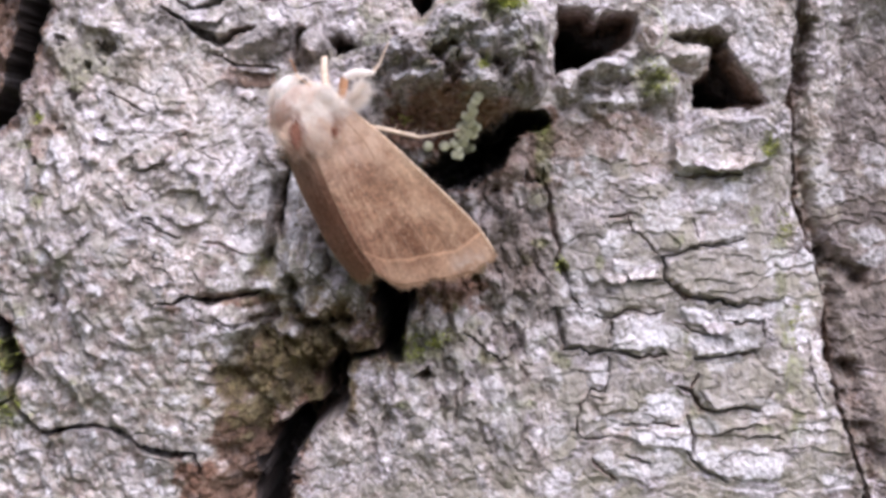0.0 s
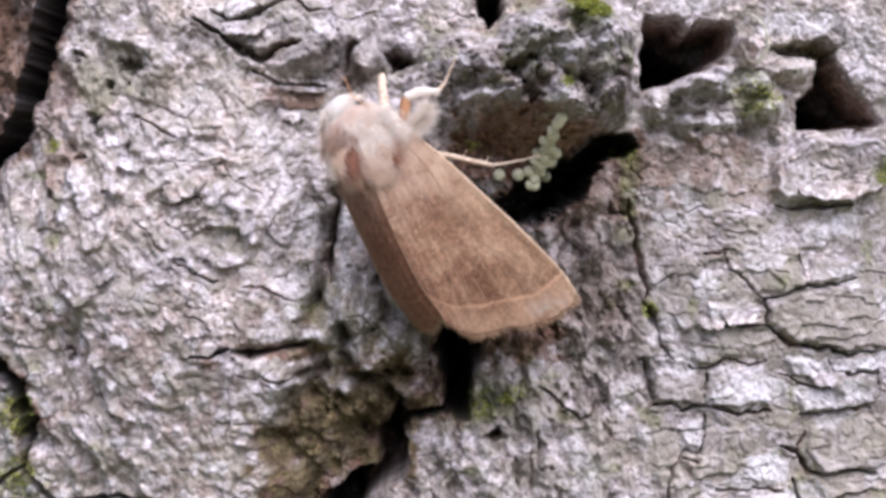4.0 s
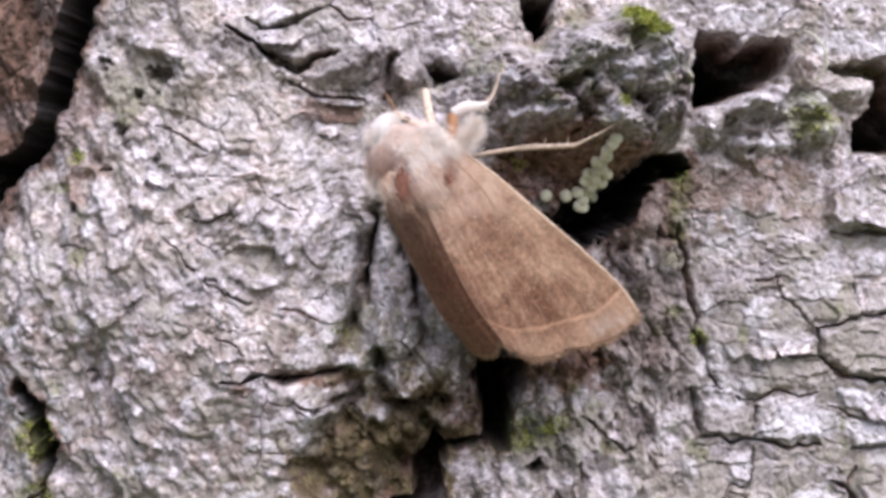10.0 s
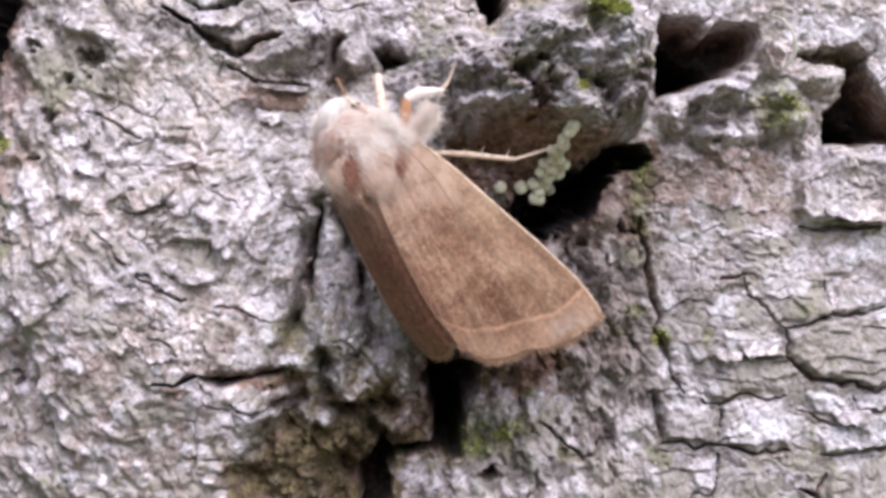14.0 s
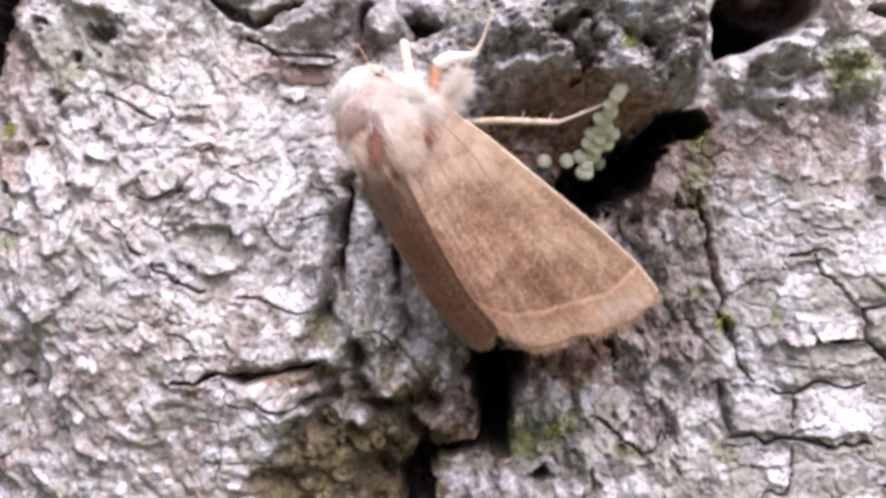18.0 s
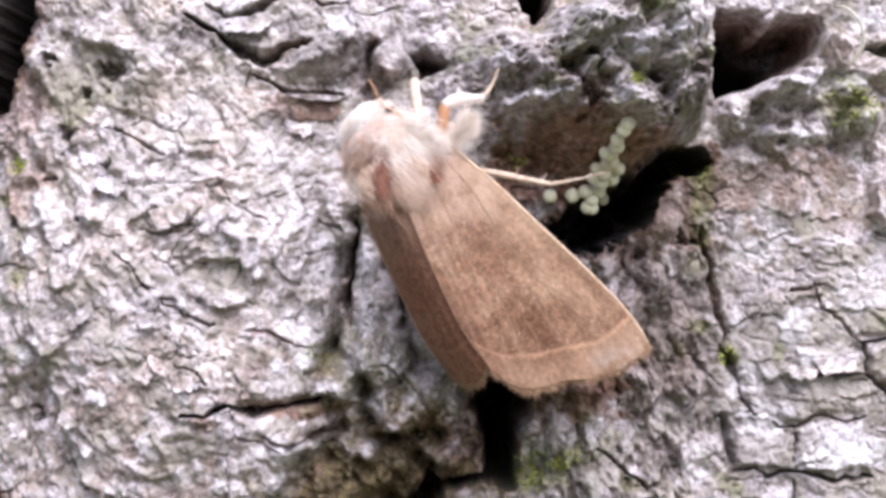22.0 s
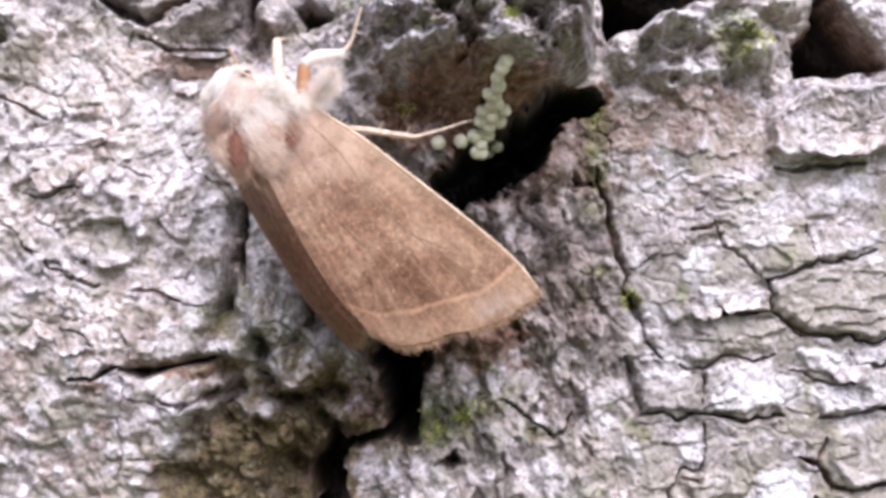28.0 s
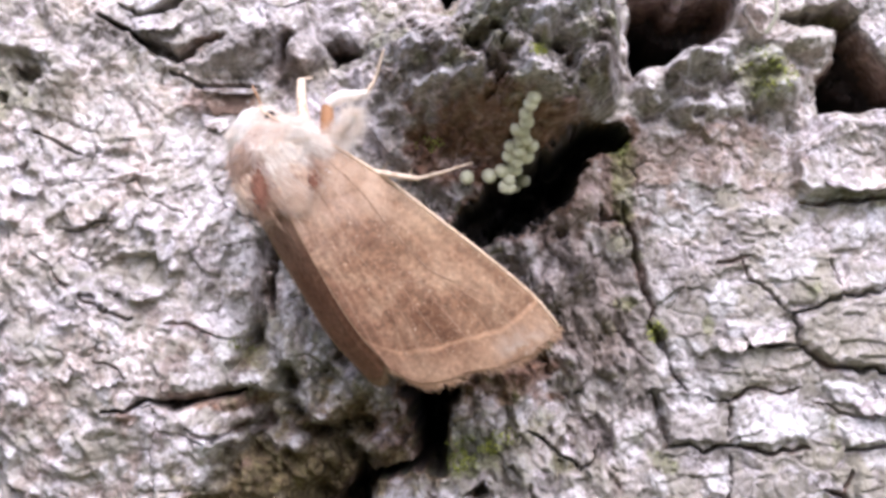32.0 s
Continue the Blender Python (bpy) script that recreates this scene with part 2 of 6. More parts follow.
def ridge(points, width, height):
    """A rounded welt along a line."""
    w = window(points, 3 * width)
    d, s = to_line(points, WX[w], WZ[w])
    HH[w] += height * np.exp(-((d / width) ** 2)) * np.clip(1 + 0.7 * fractal(XX[w], ZZ[w], 1.2, 38, 3), 0.2, 2) * smooth(-0.02, 0.1, s) * smooth(1.02, 0.9, s)


def patch(field, x, z, rx, rz, value=1.0, rough=0.6):
    w = window([(x - rx, z - rz), (x + rx, z + rz)], max(rx, rz))
    r = np.hypot((XX[w] - x) / rx, (ZZ[w] - z) / rz) + rough * fractal(XX[w], ZZ[w], 1.2, 31, 4, 0.65)
    field[w] = np.maximum(field[w], value * (1 - smooth(0.7, 1.1, r)))


# broad form: how far the bark stands out, place by place
FORM = [(-16.6, 6.9, -0.5), (-8, 9.3, -0.8), (-14.4, 1.8, 3.2), (-15, -0.6, 4.6), (-11.3, -6.8, 5.0), (18, -2.9, -1.8), (13.6, 8.7, -2.0),
        (21.8, -3.6, -1.8), (18, -8, -2.2), (23.5, 6.7, -2.6), (10.5, -11.6, -1), (-21.5, -7.6, 2.7), (-19.7, 6.3, 0), (-2.7, 11, -2),
        (9.4, -5.3, -1.6), (12.9, 5.3, -0.6), (-3, -12, -1.2), (-12, -13, 3.5), (-3.5, -2, -0.6), (0, 5, -0.8), (-2, 8, -0.5), (20, 15, -2), (35, 0, -4.5),
        (-33, 8, -3.5), (-33, -8, -1.5), (5, -20, -1), (24, -18, -2.5), (-18, -21, 1.5)]
weight, total = 0, 0
for fx, fz, fh in FORM:
    g = np.exp(-((XX - fx) ** 2 + (ZZ - fz) ** 2) / (2 * 3.4**2)) + 1e-6
    weight, total = weight + g, total + g * fh
HH += total / weight

# main lie of the plates
MAIN = [(12.6, 6.0), (10.3, 4.6), (7.9, 2.7), (5.7, 1.5), (3.6, -0.4), (2.4, -3.5), (2.3, -6.6), (2.4, -10.6), (0.6, -11.1), (-0.8, -11.5),
        (-1.4, -13.4), (-2.4, -15.2), (-5.0, -17.0), (-5.5, -21.2), (-7, -30)]
BURL = [(-0.7, 9.9), (0.5, 11.5), (2.4, 12.8), (4.6, 12.5), (5.5, 13.8), (8.3, 14.8), (11.1, 14.5), (13.2, 12.6), (13.4, 9.0), (12.9, 7.4),
        (11.6, 6.2), (8.3, 3.8), (6.6, 2.6), (4.8, 2.1), (2.6, 3.6), (0.7, 5.2), (-0.6, 7.0)]
LEFT_EDGE = [(-21.8, 23), (-22.4, 15.5), (-22.6, 14.9), (-23.3, 12.2), (-24.0, 9.8), (-24.8, 7.4), (-25.9, 5.6), (-28.3, 4.3), (-30.5, 0), (-30, -8), (-29, -18), (-29.5, -30)]
RIGHT_EDGE = [(33, 23), (31.6, 15.5), (31.2, 10.7), (31.4, 8.1), (31.6, 5.0), (31.9, 2.0), (32.5, -1.1), (33.4, -3.5), (34.2, -6.4), (34.6, -10.3), (35.2, -14.3), (36.1, -17.0), (37.2, -20.4), (39, -30)]

# general roughness: curled scales on the left, shelves on the right, upright ribs in the middle
shelf = smooth(12.5, 15.5, XX) * smooth(5.5, 2.5, ZZ)
ribs = smooth(-8.5, -5.5, XX) * smooth(15, 12, XX) * smooth(5, 0, ZZ) * smooth(-22, -14, ZZ)
HH += (0.95 - 0.4 * shelf) * fractal(WX, WZ, 6.0, 41, 4, 0.45)
flaky = smooth(-0.15, 0.35, fractal(XX, ZZ, 6.5, 47, 3))
steps = 2.6 * fractal(WX, WZ * 1.2, 6.5, 51, 6, 0.5)
part_of = steps - np.floor(steps)
left = smooth(-5.0, -8.0, XX)
lower_left = smooth(-0.5, -4.5, ZZ) * smooth(-5.5, -8.5, XX)
calm = (1 - 0.75 * lower_left) * (1 - 0.45 * left)
HH += calm * (1 - shelf) * (0.1 + 0.9 * flaky) * (0.22 * smooth(0.0, 0.16, part_of) - 0.22 * part_of + 0.12 * np.exp(-(((part_of - 0.10) / 0.06) ** 2)))
steps = 3.0 * fractal(WX * 0.42 + 0.1 * WZ, WZ * 1.15, 4.5, 55, 6, 0.5)
part_of = steps - np.floor(steps)
HH += shelf * (0.22 * smooth(0.0, 0.10, part_of) - 0.22 * part_of + 0.05 * np.exp(-(((part_of - 0.12) / 0.07) ** 2)))
r1, r2, rv = cells(WX, WZ * 0.5, 1.25, 59)
HH += ribs * (0.35 * fractal(XX, ZZ, 0.9, 56, 3, 0.6) + 1.1 * fractal(WX * 1.2, WZ * 0.55, 2.8, 57, 4, 0.5) + 0.9 * (0.45 - r1))
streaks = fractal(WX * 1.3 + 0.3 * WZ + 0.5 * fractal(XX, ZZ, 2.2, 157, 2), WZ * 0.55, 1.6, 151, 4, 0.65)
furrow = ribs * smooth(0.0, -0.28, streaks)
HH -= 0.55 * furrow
# shade painted into the furrows between the ribs
SHADE_BROWN[:] = np.maximum(SHADE_BROWN, 0.42 * furrow)
LICHEN += 0.45 * ribs * smooth(0.08, 0.3, streaks) * smooth(-0.2, 0.3, fractal(XX, ZZ, 1.5, 155, 3))
steps = 2.4 * fractal(WX + 0.5 * WZ, WZ, 2.8, 58, 4, 0.5)
part_of = steps - np.floor(steps)
HH += (0.35 + 0.65 * (1 - flaky)) * (1 - 0.5 * shelf) * (1 - 0.5 * left) * (0.10 * smooth(0.0, 0.12, part_of) - 0.10 * part_of + 0.025 * np.exp(-(((part_of - 0.14) / 0.08) ** 2)))
a1, a2, shade = cells(WX + 0.2 * lattice(XX, ZZ, 0.4, 93), WZ, 0.95, 92)
b1, b2, shade2 = cells(WX, WZ + 0.2 * lattice(XX, ZZ, 0.4, 94), 0.5, 95)
crusty = smooth(-0.3, 0.4, fractal(XX, ZZ, 4.0, 96, 3))
HH += crusty * (0.10 * smooth(0.0, 0.22, a2 - a1) + 0.16 * (shade - 0.5)) + (0.07 * smooth(0.0, 0.3, b2 - b1) + 0.10 * (shade2 - 0.5)) * (1 - 0.4 * crusty)
far_left = smooth(-14.0, -18.5, XX)
flow = fractal(WX + 0.35 * WZ, WZ * 0.42, 2.2, 161, 4, 0.55)
HH += 0.9 * far_left * (0.45 - 2.2 * np.abs(flow))
SX, SZ = WX + 1.5 * fractal(XX, ZZ, 5.0, 163, 2), WZ + 1.5 * fractal(XX, ZZ, 5.0, 167, 2)
swirl = fractal(SX, SZ, 2.8, 165, 5, 0.55)
HH += left * (1 - 0.6 * far_left) * (1 - 0.4 * lower_left) * 0.55 * (0.45 - 2.2 * np.abs(swirl))
TONE += 0.7 * left * smooth(0.02, 0.26, fractal(XX, ZZ, 2.0, 169, 5, 0.65)) * (0.45 + 0.55 * lower_left)
TONE += 0.75 * smooth(5.0, 8.0, XX) * smooth(6.0, 3.0, ZZ) * smooth(-0.08, 0.2, fractal(XX, ZZ, 1.7, 171, 5, 0.68))
g1, g2, gv = cells(WX, WZ, 0.85, 62)
HH += (0.25 + 0.75 * lower_left) * (0.5 + 0.5 * gv) * 0.42 * (0.5 - g1) * (1 - 0.8 * shelf)
LICHEN += 0.6 * lower_left * smooth(0.72, 0.8, gv) * smooth(0.62, 0.3, g1)
HH += 0.09 * (1 - np.abs(fractal(WX, WZ, 1.4, 61, 4, 0.6)) * 3) * (1 - 0.5 * shelf)
HH += 0.11 * fractal(XX, ZZ, 0.55, 71, 3, 0.75) * (1 - 0.6 * shelf) + 0.05 * lattice(XX, ZZ, 0.24, 77) * (1 - 0.6 * shelf)

# the ridge past the right edge lies lower
past = XX - np.interp(-ZZ, [-q[1] for q in RIGHT_EDGE], [q[0] for q in RIGHT_EDGE])
HH -= 1.3 * smooth(-0.3, 0.6, past + 0.5 * fractal(XX, ZZ, 1.5, 66, 3))


def valley(points, width, depth):
    w = window(points, 3 * width)
    d, s = to_line(points, WX[w], WZ[w])
    HH[w] -= depth * np.exp(-((d / width) ** 2)) * np.clip(1 + 0.8 * fractal(XX[w], ZZ[w], 1.6, 68, 3), 0.2, 2) * smooth(0, 0.12, s) * smooth(1, 0.85, s)
    HH[w] += 0.35 * np.exp(-((d / (1.6 * width)) ** 2)) * fractal(XX[w], ZZ[w], 0.7, 74, 4, 0.75)
    # the valley's floor is coloured dark brown to stand for its shade
    SHADE_BROWN[w] = np.maximum(SHADE_BROWN[w], 0.8 * np.exp(-((d / (0.85 * width)) ** 4)) * smooth(-0.25, 0.12, fractal(XX[w], ZZ[w], 0.8, 69, 5, 0.8)))


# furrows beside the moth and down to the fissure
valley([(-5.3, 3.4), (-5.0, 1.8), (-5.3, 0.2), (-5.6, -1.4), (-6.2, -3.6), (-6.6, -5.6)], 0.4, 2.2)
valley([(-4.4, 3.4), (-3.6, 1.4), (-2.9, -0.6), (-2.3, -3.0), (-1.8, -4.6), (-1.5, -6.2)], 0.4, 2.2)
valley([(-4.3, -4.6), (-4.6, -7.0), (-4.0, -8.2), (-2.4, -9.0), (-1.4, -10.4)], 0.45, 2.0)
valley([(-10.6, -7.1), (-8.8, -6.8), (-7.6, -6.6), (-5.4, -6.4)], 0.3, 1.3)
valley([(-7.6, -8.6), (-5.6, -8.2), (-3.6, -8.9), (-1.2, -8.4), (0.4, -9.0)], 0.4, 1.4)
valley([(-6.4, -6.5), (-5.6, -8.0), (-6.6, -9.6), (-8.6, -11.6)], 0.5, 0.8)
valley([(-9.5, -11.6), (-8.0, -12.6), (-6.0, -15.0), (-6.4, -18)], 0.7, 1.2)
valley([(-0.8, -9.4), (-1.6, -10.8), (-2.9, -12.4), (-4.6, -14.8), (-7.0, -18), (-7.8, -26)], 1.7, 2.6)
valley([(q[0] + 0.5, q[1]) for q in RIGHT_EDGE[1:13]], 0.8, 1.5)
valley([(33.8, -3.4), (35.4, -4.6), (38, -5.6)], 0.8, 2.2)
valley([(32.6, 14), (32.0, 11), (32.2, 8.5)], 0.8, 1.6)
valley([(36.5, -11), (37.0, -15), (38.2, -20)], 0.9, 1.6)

# hairline cracks, broken and ragged
c1, c2, _ = cells(WX, WZ * 1.2, 2.7, 111)
HH -= 0.35 * (1 - shelf) * (1 - smooth(0.0, 0.04, c2 - c1)) * smooth(0.0, 0.35, fractal(XX, ZZ, 3.0, 113, 3))
c1, c2, _ = cells(WX * 0.6, WZ * 1.15, 2.0, 112)
HH -= 0.16 * shelf * (1 - smooth(0.0, 0.045, c2 - c1)) * smooth(-0.1, 0.25, fractal(XX, ZZ, 3.0, 114, 3))

# the burl: a crumbly knob that stands out over the fissure
sb = inside(BURL, WX, WZ)
knob = smooth(-0.2, 1.6, sb)
d1, d2, pick = cells(WX, WZ, 1.9, 81)
e1, e2, pick2 = cells(WX, WZ, 0.7, 82)
rise = smooth(3.2, 8.6, ZZ + 0.25 * (XX - 8.5)) * smooth(-1.5, 7.5, XX) * (1 - 0.35 * smooth(10.5, 15, ZZ))
crumb = smooth(5.8, 8.2, ZZ + 0.2 * (XX - 8.5))
HH += 1.2 * smooth(-0.1, 0.4, sb) + knob * (7.0 * rise + (0.12 + 0.88 * crumb) * (2.1 * (0.5 - d1) + 0.9 * (0.5 - e1) + 1.0 * fractal(XX, ZZ, 0.6, 86, 4, 0.75)) + 0.7 * fractal(XX, ZZ, 2.4, 83, 4, 0.6) + 0.6 * fractal(XX, ZZ, 0.8, 87, 3, 0.7) + 0.5 * crumb * (0.5 - e2 + e1))

LICHEN[:] = np.maximum(LICHEN, 0.5 * knob * crumb * smooth(0.1, 0.34, 0.5 - d1 + 0.25 * fractal(XX, ZZ, 0.7, 84, 3)) * smooth(-0.5, 0.3, fractal(XX, ZZ, 2.6, 85, 3)))
for px, pz, pr, pd in ((5.6, 9.9, 0.95, 1.9), (3.6, 9.9, 0.6, 1.1), (2.7, 11.3, 0.5, 1.5), (4.9, 11.3, 0.5, 1.6), (6.6, 8.7, 0.8, 1.2), (9.8, 9.0, 0.9, 1.0), (6.4, 7.7, 0.7, 1.2)):
    w = window([(px - pr, pz - pr), (px + pr, pz + pr)], 2 * pr)
    rough = np.hypot((WX[w] - px) / pr, (WZ[w] - pz) / (0.85 * pr)) + 1.3 * fractal(XX[w], ZZ[w], 0.9, 34, 4, 0.65)
    HH[w] -= 0.75 * pd * (1 - smooth(0.2, 1.1, rough))
    # pits coloured darker inside, as painted shade
    SHADE_BROWN[w] = np.maximum(SHADE_BROWN[w], 0.8 * (1 - smooth(0.3, 0.9, rough)))
for lx, lz, la, lb, lh in ((8.7, 10.4, 0.8, 0.6, 0.9), (9.8, 11.1, 1.2, 0.5, 1.0), (7.3, 11.7, 0.9, 0.5, 0.9), (3.6, 8.3, 1.3, 0.4, 1.0), (10.9, 11.7, 0.7, 0.7, 0.9), (2.8, 10.3, 0.6, 0.5, 0.8)):
    lump(lx, lz, la, lb, lh, 1.4)
    patch(LICHEN, lx, lz + 0.1, la, lb, 0.6, 0.7)
patch(MOSS, 12.5, 10.6, 0.5, 1.2, 0.7, 0.6)
for mx, mz in ((4.6, 9.0), (6.9, 9.7), (10.9, 9.9), (7.8, 8.0), (11.6, 7.6), (3.0, 9.6), (9.0, 12.2)):
    patch(MOSS, mx, mz, 0.6, 0.45, 0.6, 1.0)

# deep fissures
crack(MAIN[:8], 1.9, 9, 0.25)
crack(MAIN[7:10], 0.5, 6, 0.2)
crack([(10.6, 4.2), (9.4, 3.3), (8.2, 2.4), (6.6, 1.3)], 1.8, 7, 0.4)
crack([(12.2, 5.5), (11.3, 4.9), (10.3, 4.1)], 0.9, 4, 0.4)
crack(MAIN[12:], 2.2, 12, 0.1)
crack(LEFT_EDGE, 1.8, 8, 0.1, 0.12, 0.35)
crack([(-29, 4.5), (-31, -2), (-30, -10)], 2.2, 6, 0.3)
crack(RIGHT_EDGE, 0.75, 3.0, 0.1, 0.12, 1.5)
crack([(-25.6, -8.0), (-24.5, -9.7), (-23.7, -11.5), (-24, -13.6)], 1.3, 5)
# the left plate
crack([(-25.4, -8.3), (-24.1, -10.0), (-23.2, -12.3), (-24.0, -14.3), (-22.1, -16.7), (-18.0, -16.0), (-13.7, -17.5), (-10.7, -17.7), (-10.2, -18.9)], 0.6, 3.0)
crack([(-24.0, -14.3), (-26.5, -15.8), (-30, -15.5)], 0.4, 2)
crack([(-15.7, 2.1), (-14.8, 1.8), (-13.9, 2.1), (-13.0, 2.8), (-12.5, 3.3)], 0.18, 0.48)
crack([(-16.7, 0.9), (-16.0, 0.3), (-15.5, -0.5), (-15.0, -0.8), (-13.8, -1.7), (-13.2, -2.2), (-12.1, -2.4), (-11.4, -2.6)], 0.2, 0.60)
crack([(-13.5, -4.8), (-12.5, -5.2), (-12.0, -5.7)], 0.18, 0.48)
crack([(-13.3, -7.1), (-12.0, -7.1), (-11.2, -6.8), (-10.3, -7.1), (-8.8, -6.8), (-7.6, -6.6), (-6.4, -6.5)], 0.3, 1.9)
crack([(-17.5, 7.2), (-16.6, 6.9), (-15.8, 6.5), (-15.0, 5.9)], 0.24, 0.66)
crack([(-9.0, -8.1), (-8.0, -8.8), (-7.3, -8.7), (-6.4, -7.9)], 0.25, 0.72)
crack([(-10.1, -3.1), (-8.9, -3.2), (-7.7, -3.8), (-6.8, -3.8)], 0.18, 0.42)
crack([(-13.9, 13.3), (-12.4, 12.6), (-11.2, 11.5), (-9.9, 10.9), (-8.7, 11.5), (-7.4, 12.0)], 0.65, 2.4, 0.6, 0.12, 1.3)
crack([(-13.0, 13.9), (-11.4, 13.2), (-9.9, 13.7), (-8.3, 14.3)], 0.45, 1.3, 0.8, 0.12, 1.4)
crack([(-7.9, 14.6), (-6.8, 13.8), (-5.5, 13.8)], 0.22, 0.60)
crack([(-5.0, 2.5), (-5.1, 0.5), (-5.4, -1.4), (-5.2, -2.7)], 0.5, 1.3)
# the right plate: slabs and the cracks between them
slab([(22.2, -4.0), (24.4, -3.1), (28.2, -2.7), (30.7, -3.5), (31.0, -6.8), (27.0, -7.1), (23.5, -6.4), (21.9, -5.2)], 0.5, 0.75, 0)
slab([(22.3, -1.6), (24.0, -1.3), (24.2, -2.7), (23.0, -3.4), (21.4, -3.2)], 0.4, 0.8, 0)
slab([(24.4, -1.2), (28.2, -1.0), (27.8, -2.3), (24.6, -2.6)], 0.35, 0.8, 0)
slab([(18.2, -8.1), (21.7, -8.0), (22.4, -10.6), (18.5, -10.4)], 0.45, 0, 0.7)
slab([(18.1, -4.2), (19.3, -4.1), (20.5, -3.6), (21.4, -4.4), (21.4, -5.3), (18.2, -5.3)], 0.4, 0.2, 0.4)
slab([(22.9, -7.6), (25.8, -7.4), (28.9, -7.6), (29.1, -8.4), (25.2, -8.6), (23.5, -8.6)], 0.3, 0, 0.8)
slab([(26.2, -8.8), (29.2, -8.8), (29.2, -10.4), (26.3, -10.6)], 0.4, 0.2, 0.5)
slab([(24.0, -9.7), (26.0, -9.3), (26.2, -10.7), (24.4, -11.0)], 0.45, 0, 0.8)
slab([(24.9, -11.7), (28.8, -11.3), (30.5, -12.5), (29.3, -14.6), (25.6, -14.6), (24.7, -13.3)], 0.5, 0.75, 0)
slab([(20.8, -13.3), (23.7, -13.8), (23.5, -15.6), (19.4, -15.6), (18.2, -15.8), (20.6, -14.6)], 0.15, 0, 0.85)
slab([(18.1, -12.1), (20.1, -11.7), (21.0, -13.3), (20.2, -14.6), (17.4, -15.2), (16.7, -13.7)], 0.45, 0.7, 0)
slab([(16.3, -14.5), (17.4, -15.2), (18.6, -16.0), (16.4, -16.6)], 0.3, 0.7, 0)
slab([(19.9, -16.4), (23.8, -16.2), (24.1, -17.9), (20.3, -17.5)], 0.4, 0, 0.65)
slab([(24.4, -17.9), (28.5, -17.4), (31.0, -18.3), (30.7, -19.9), (26.9, -19.7), (25.1, -18.9)], 0.4, 0, 0.8)
slab([(18.3, -17.9), (21.2, -19.1), (21.6, -20.4), (18.7, -19.9), (17.0, -18.2)], 0.35, 0, 0.8)
slab([(14.8, -8.3), (17.8, -8.2), (18.1, -10.2), (15.0, -10.2)], 0.4, 0.65, 0)
slab([(17.0, -5.8), (21.2, -6.0), (21.7, -7.4), (17.2, -7.7)], 0.35, 0.6, 0.1)
slab([(16.1, -4.8), (17.5, -4.4), (17.6, -5.6), (16.6, -5.8)], 0.3, 0.7, 0)
slab([(25.4, -15.2), (28.9, -15.2), (29.3, -16.0), (25.6, -16.6)], 0.35, 0.55, 0)
slab([(23.8, 0.7), (26.9, 1.7), (26.9, 0.7), (24.8, -0.7), (23.8, -0.7)], 0.2, 0, 0.85)
slab([(19.9, -0.8), (22.8, 1.3), (23.6, -1.1), (21.3, -2.8)], 0.15, 0, 0.6)
slab([(16.7, -11.5), (17.8, -11.5), (17.7, -12.9), (16.7, -13.3)], 0.5, 0, 0.6)
slab([(14.8, -11.7), (16.5, -11.7), (16.5, -13.3), (15.5, -15.3), (14.9, -15.3)], 0.25, 0.7, 0)
crack([(17.6, -0.8), (18.5, -0.9), (19.7, -0.7)], 0.17, 0.56)
crack([(19.2, -0.6), (19.4, -1.8), (20.5, -2.6), (21.2, -3.4), (21.8, -3.8)], 0.16, 0.50)
crack([(21.8, -3.8), (23.0, -3.5), (23.7, -3.2), (24.3, -2.7), (25.2, -2.8), (26.5, -2.7), (27.8, -2.5)], 0.28, 0.93)
crack([(24.3, -2.7), (23.9, -1.7), (23.8, -0.9)], 0.16, 0.56)
crack([(21.8, -3.8), (22.0, -4.6), (21.7, -5.4), (22.4, -6.0), (23.5, -6.7), (24.9, -7.0), (25.9, -6.8), (27.0, -7.4), (29.1, -7.3)], 0.33, 1.05)
crack([(17.8, -5.4), (19.2, -5.5), (20.8, -5.6), (21.7, -5.4)], 0.35, 1.05)
crack([(16.8, -8.1), (17.8, -7.9), (19.0, -7.7), (20.5, -7.9), (21.7, -7.7)], 0.23, 0.74)
crack([(17.9, -7.9), (18.2, -8.9), (18.2, -10.0)], 0.20, 0.68)
crack([(14.8, -10.5), (16.1, -10.4), (16.7, -10.8), (17.5, -10.4), (18.3, -10.6), (19.7, -10.8), (21.4, -11.0), (22.4, -10.8)], 0.34, 1.05)
crack([(22.5, -8.4), (23.5, -8.8), (24.6, -9.2), (25.4, -9.2), (26.0, -9.2)], 0.19, 0.62)
crack([(25.0, -8.6), (25.8, -8.5), (27.0, -8.7), (28.3, -8.5), (29.1, -8.5), (29.3, -9.7)], 0.25, 0.81)
crack([(26.0, -7.6), (26.1, -8.5)], 0.14, 0.43)
crack([(24.2, -11.0), (25.3, -11.2), (26.1, -10.9), (27.1, -10.7), (28.8, -10.7)], 0.30, 0.93)
crack([(17.9, -11.3), (18.0, -12.5), (17.7, -13.3), (16.7, -13.5), (16.1, -14.7), (15.8, -15.5), (15.9, -16.5), (16.6, -16.9), (18.2, -17.0), (19.7, -17.1)], 0.23, 0.81)
crack([(16.7, -13.9), (17.7, -13.9)], 0.12, 0.37)
crack([(23.1, -12.9), (24.1, -13.4), (24.4, -13.8), (24.9, -14.6), (25.8, -14.8), (27.2, -14.6), (29.1, -15.0)], 0.43, 1.24)
crack([(24.0, -13.4), (24.6, -12.1)], 0.27, 0.81)
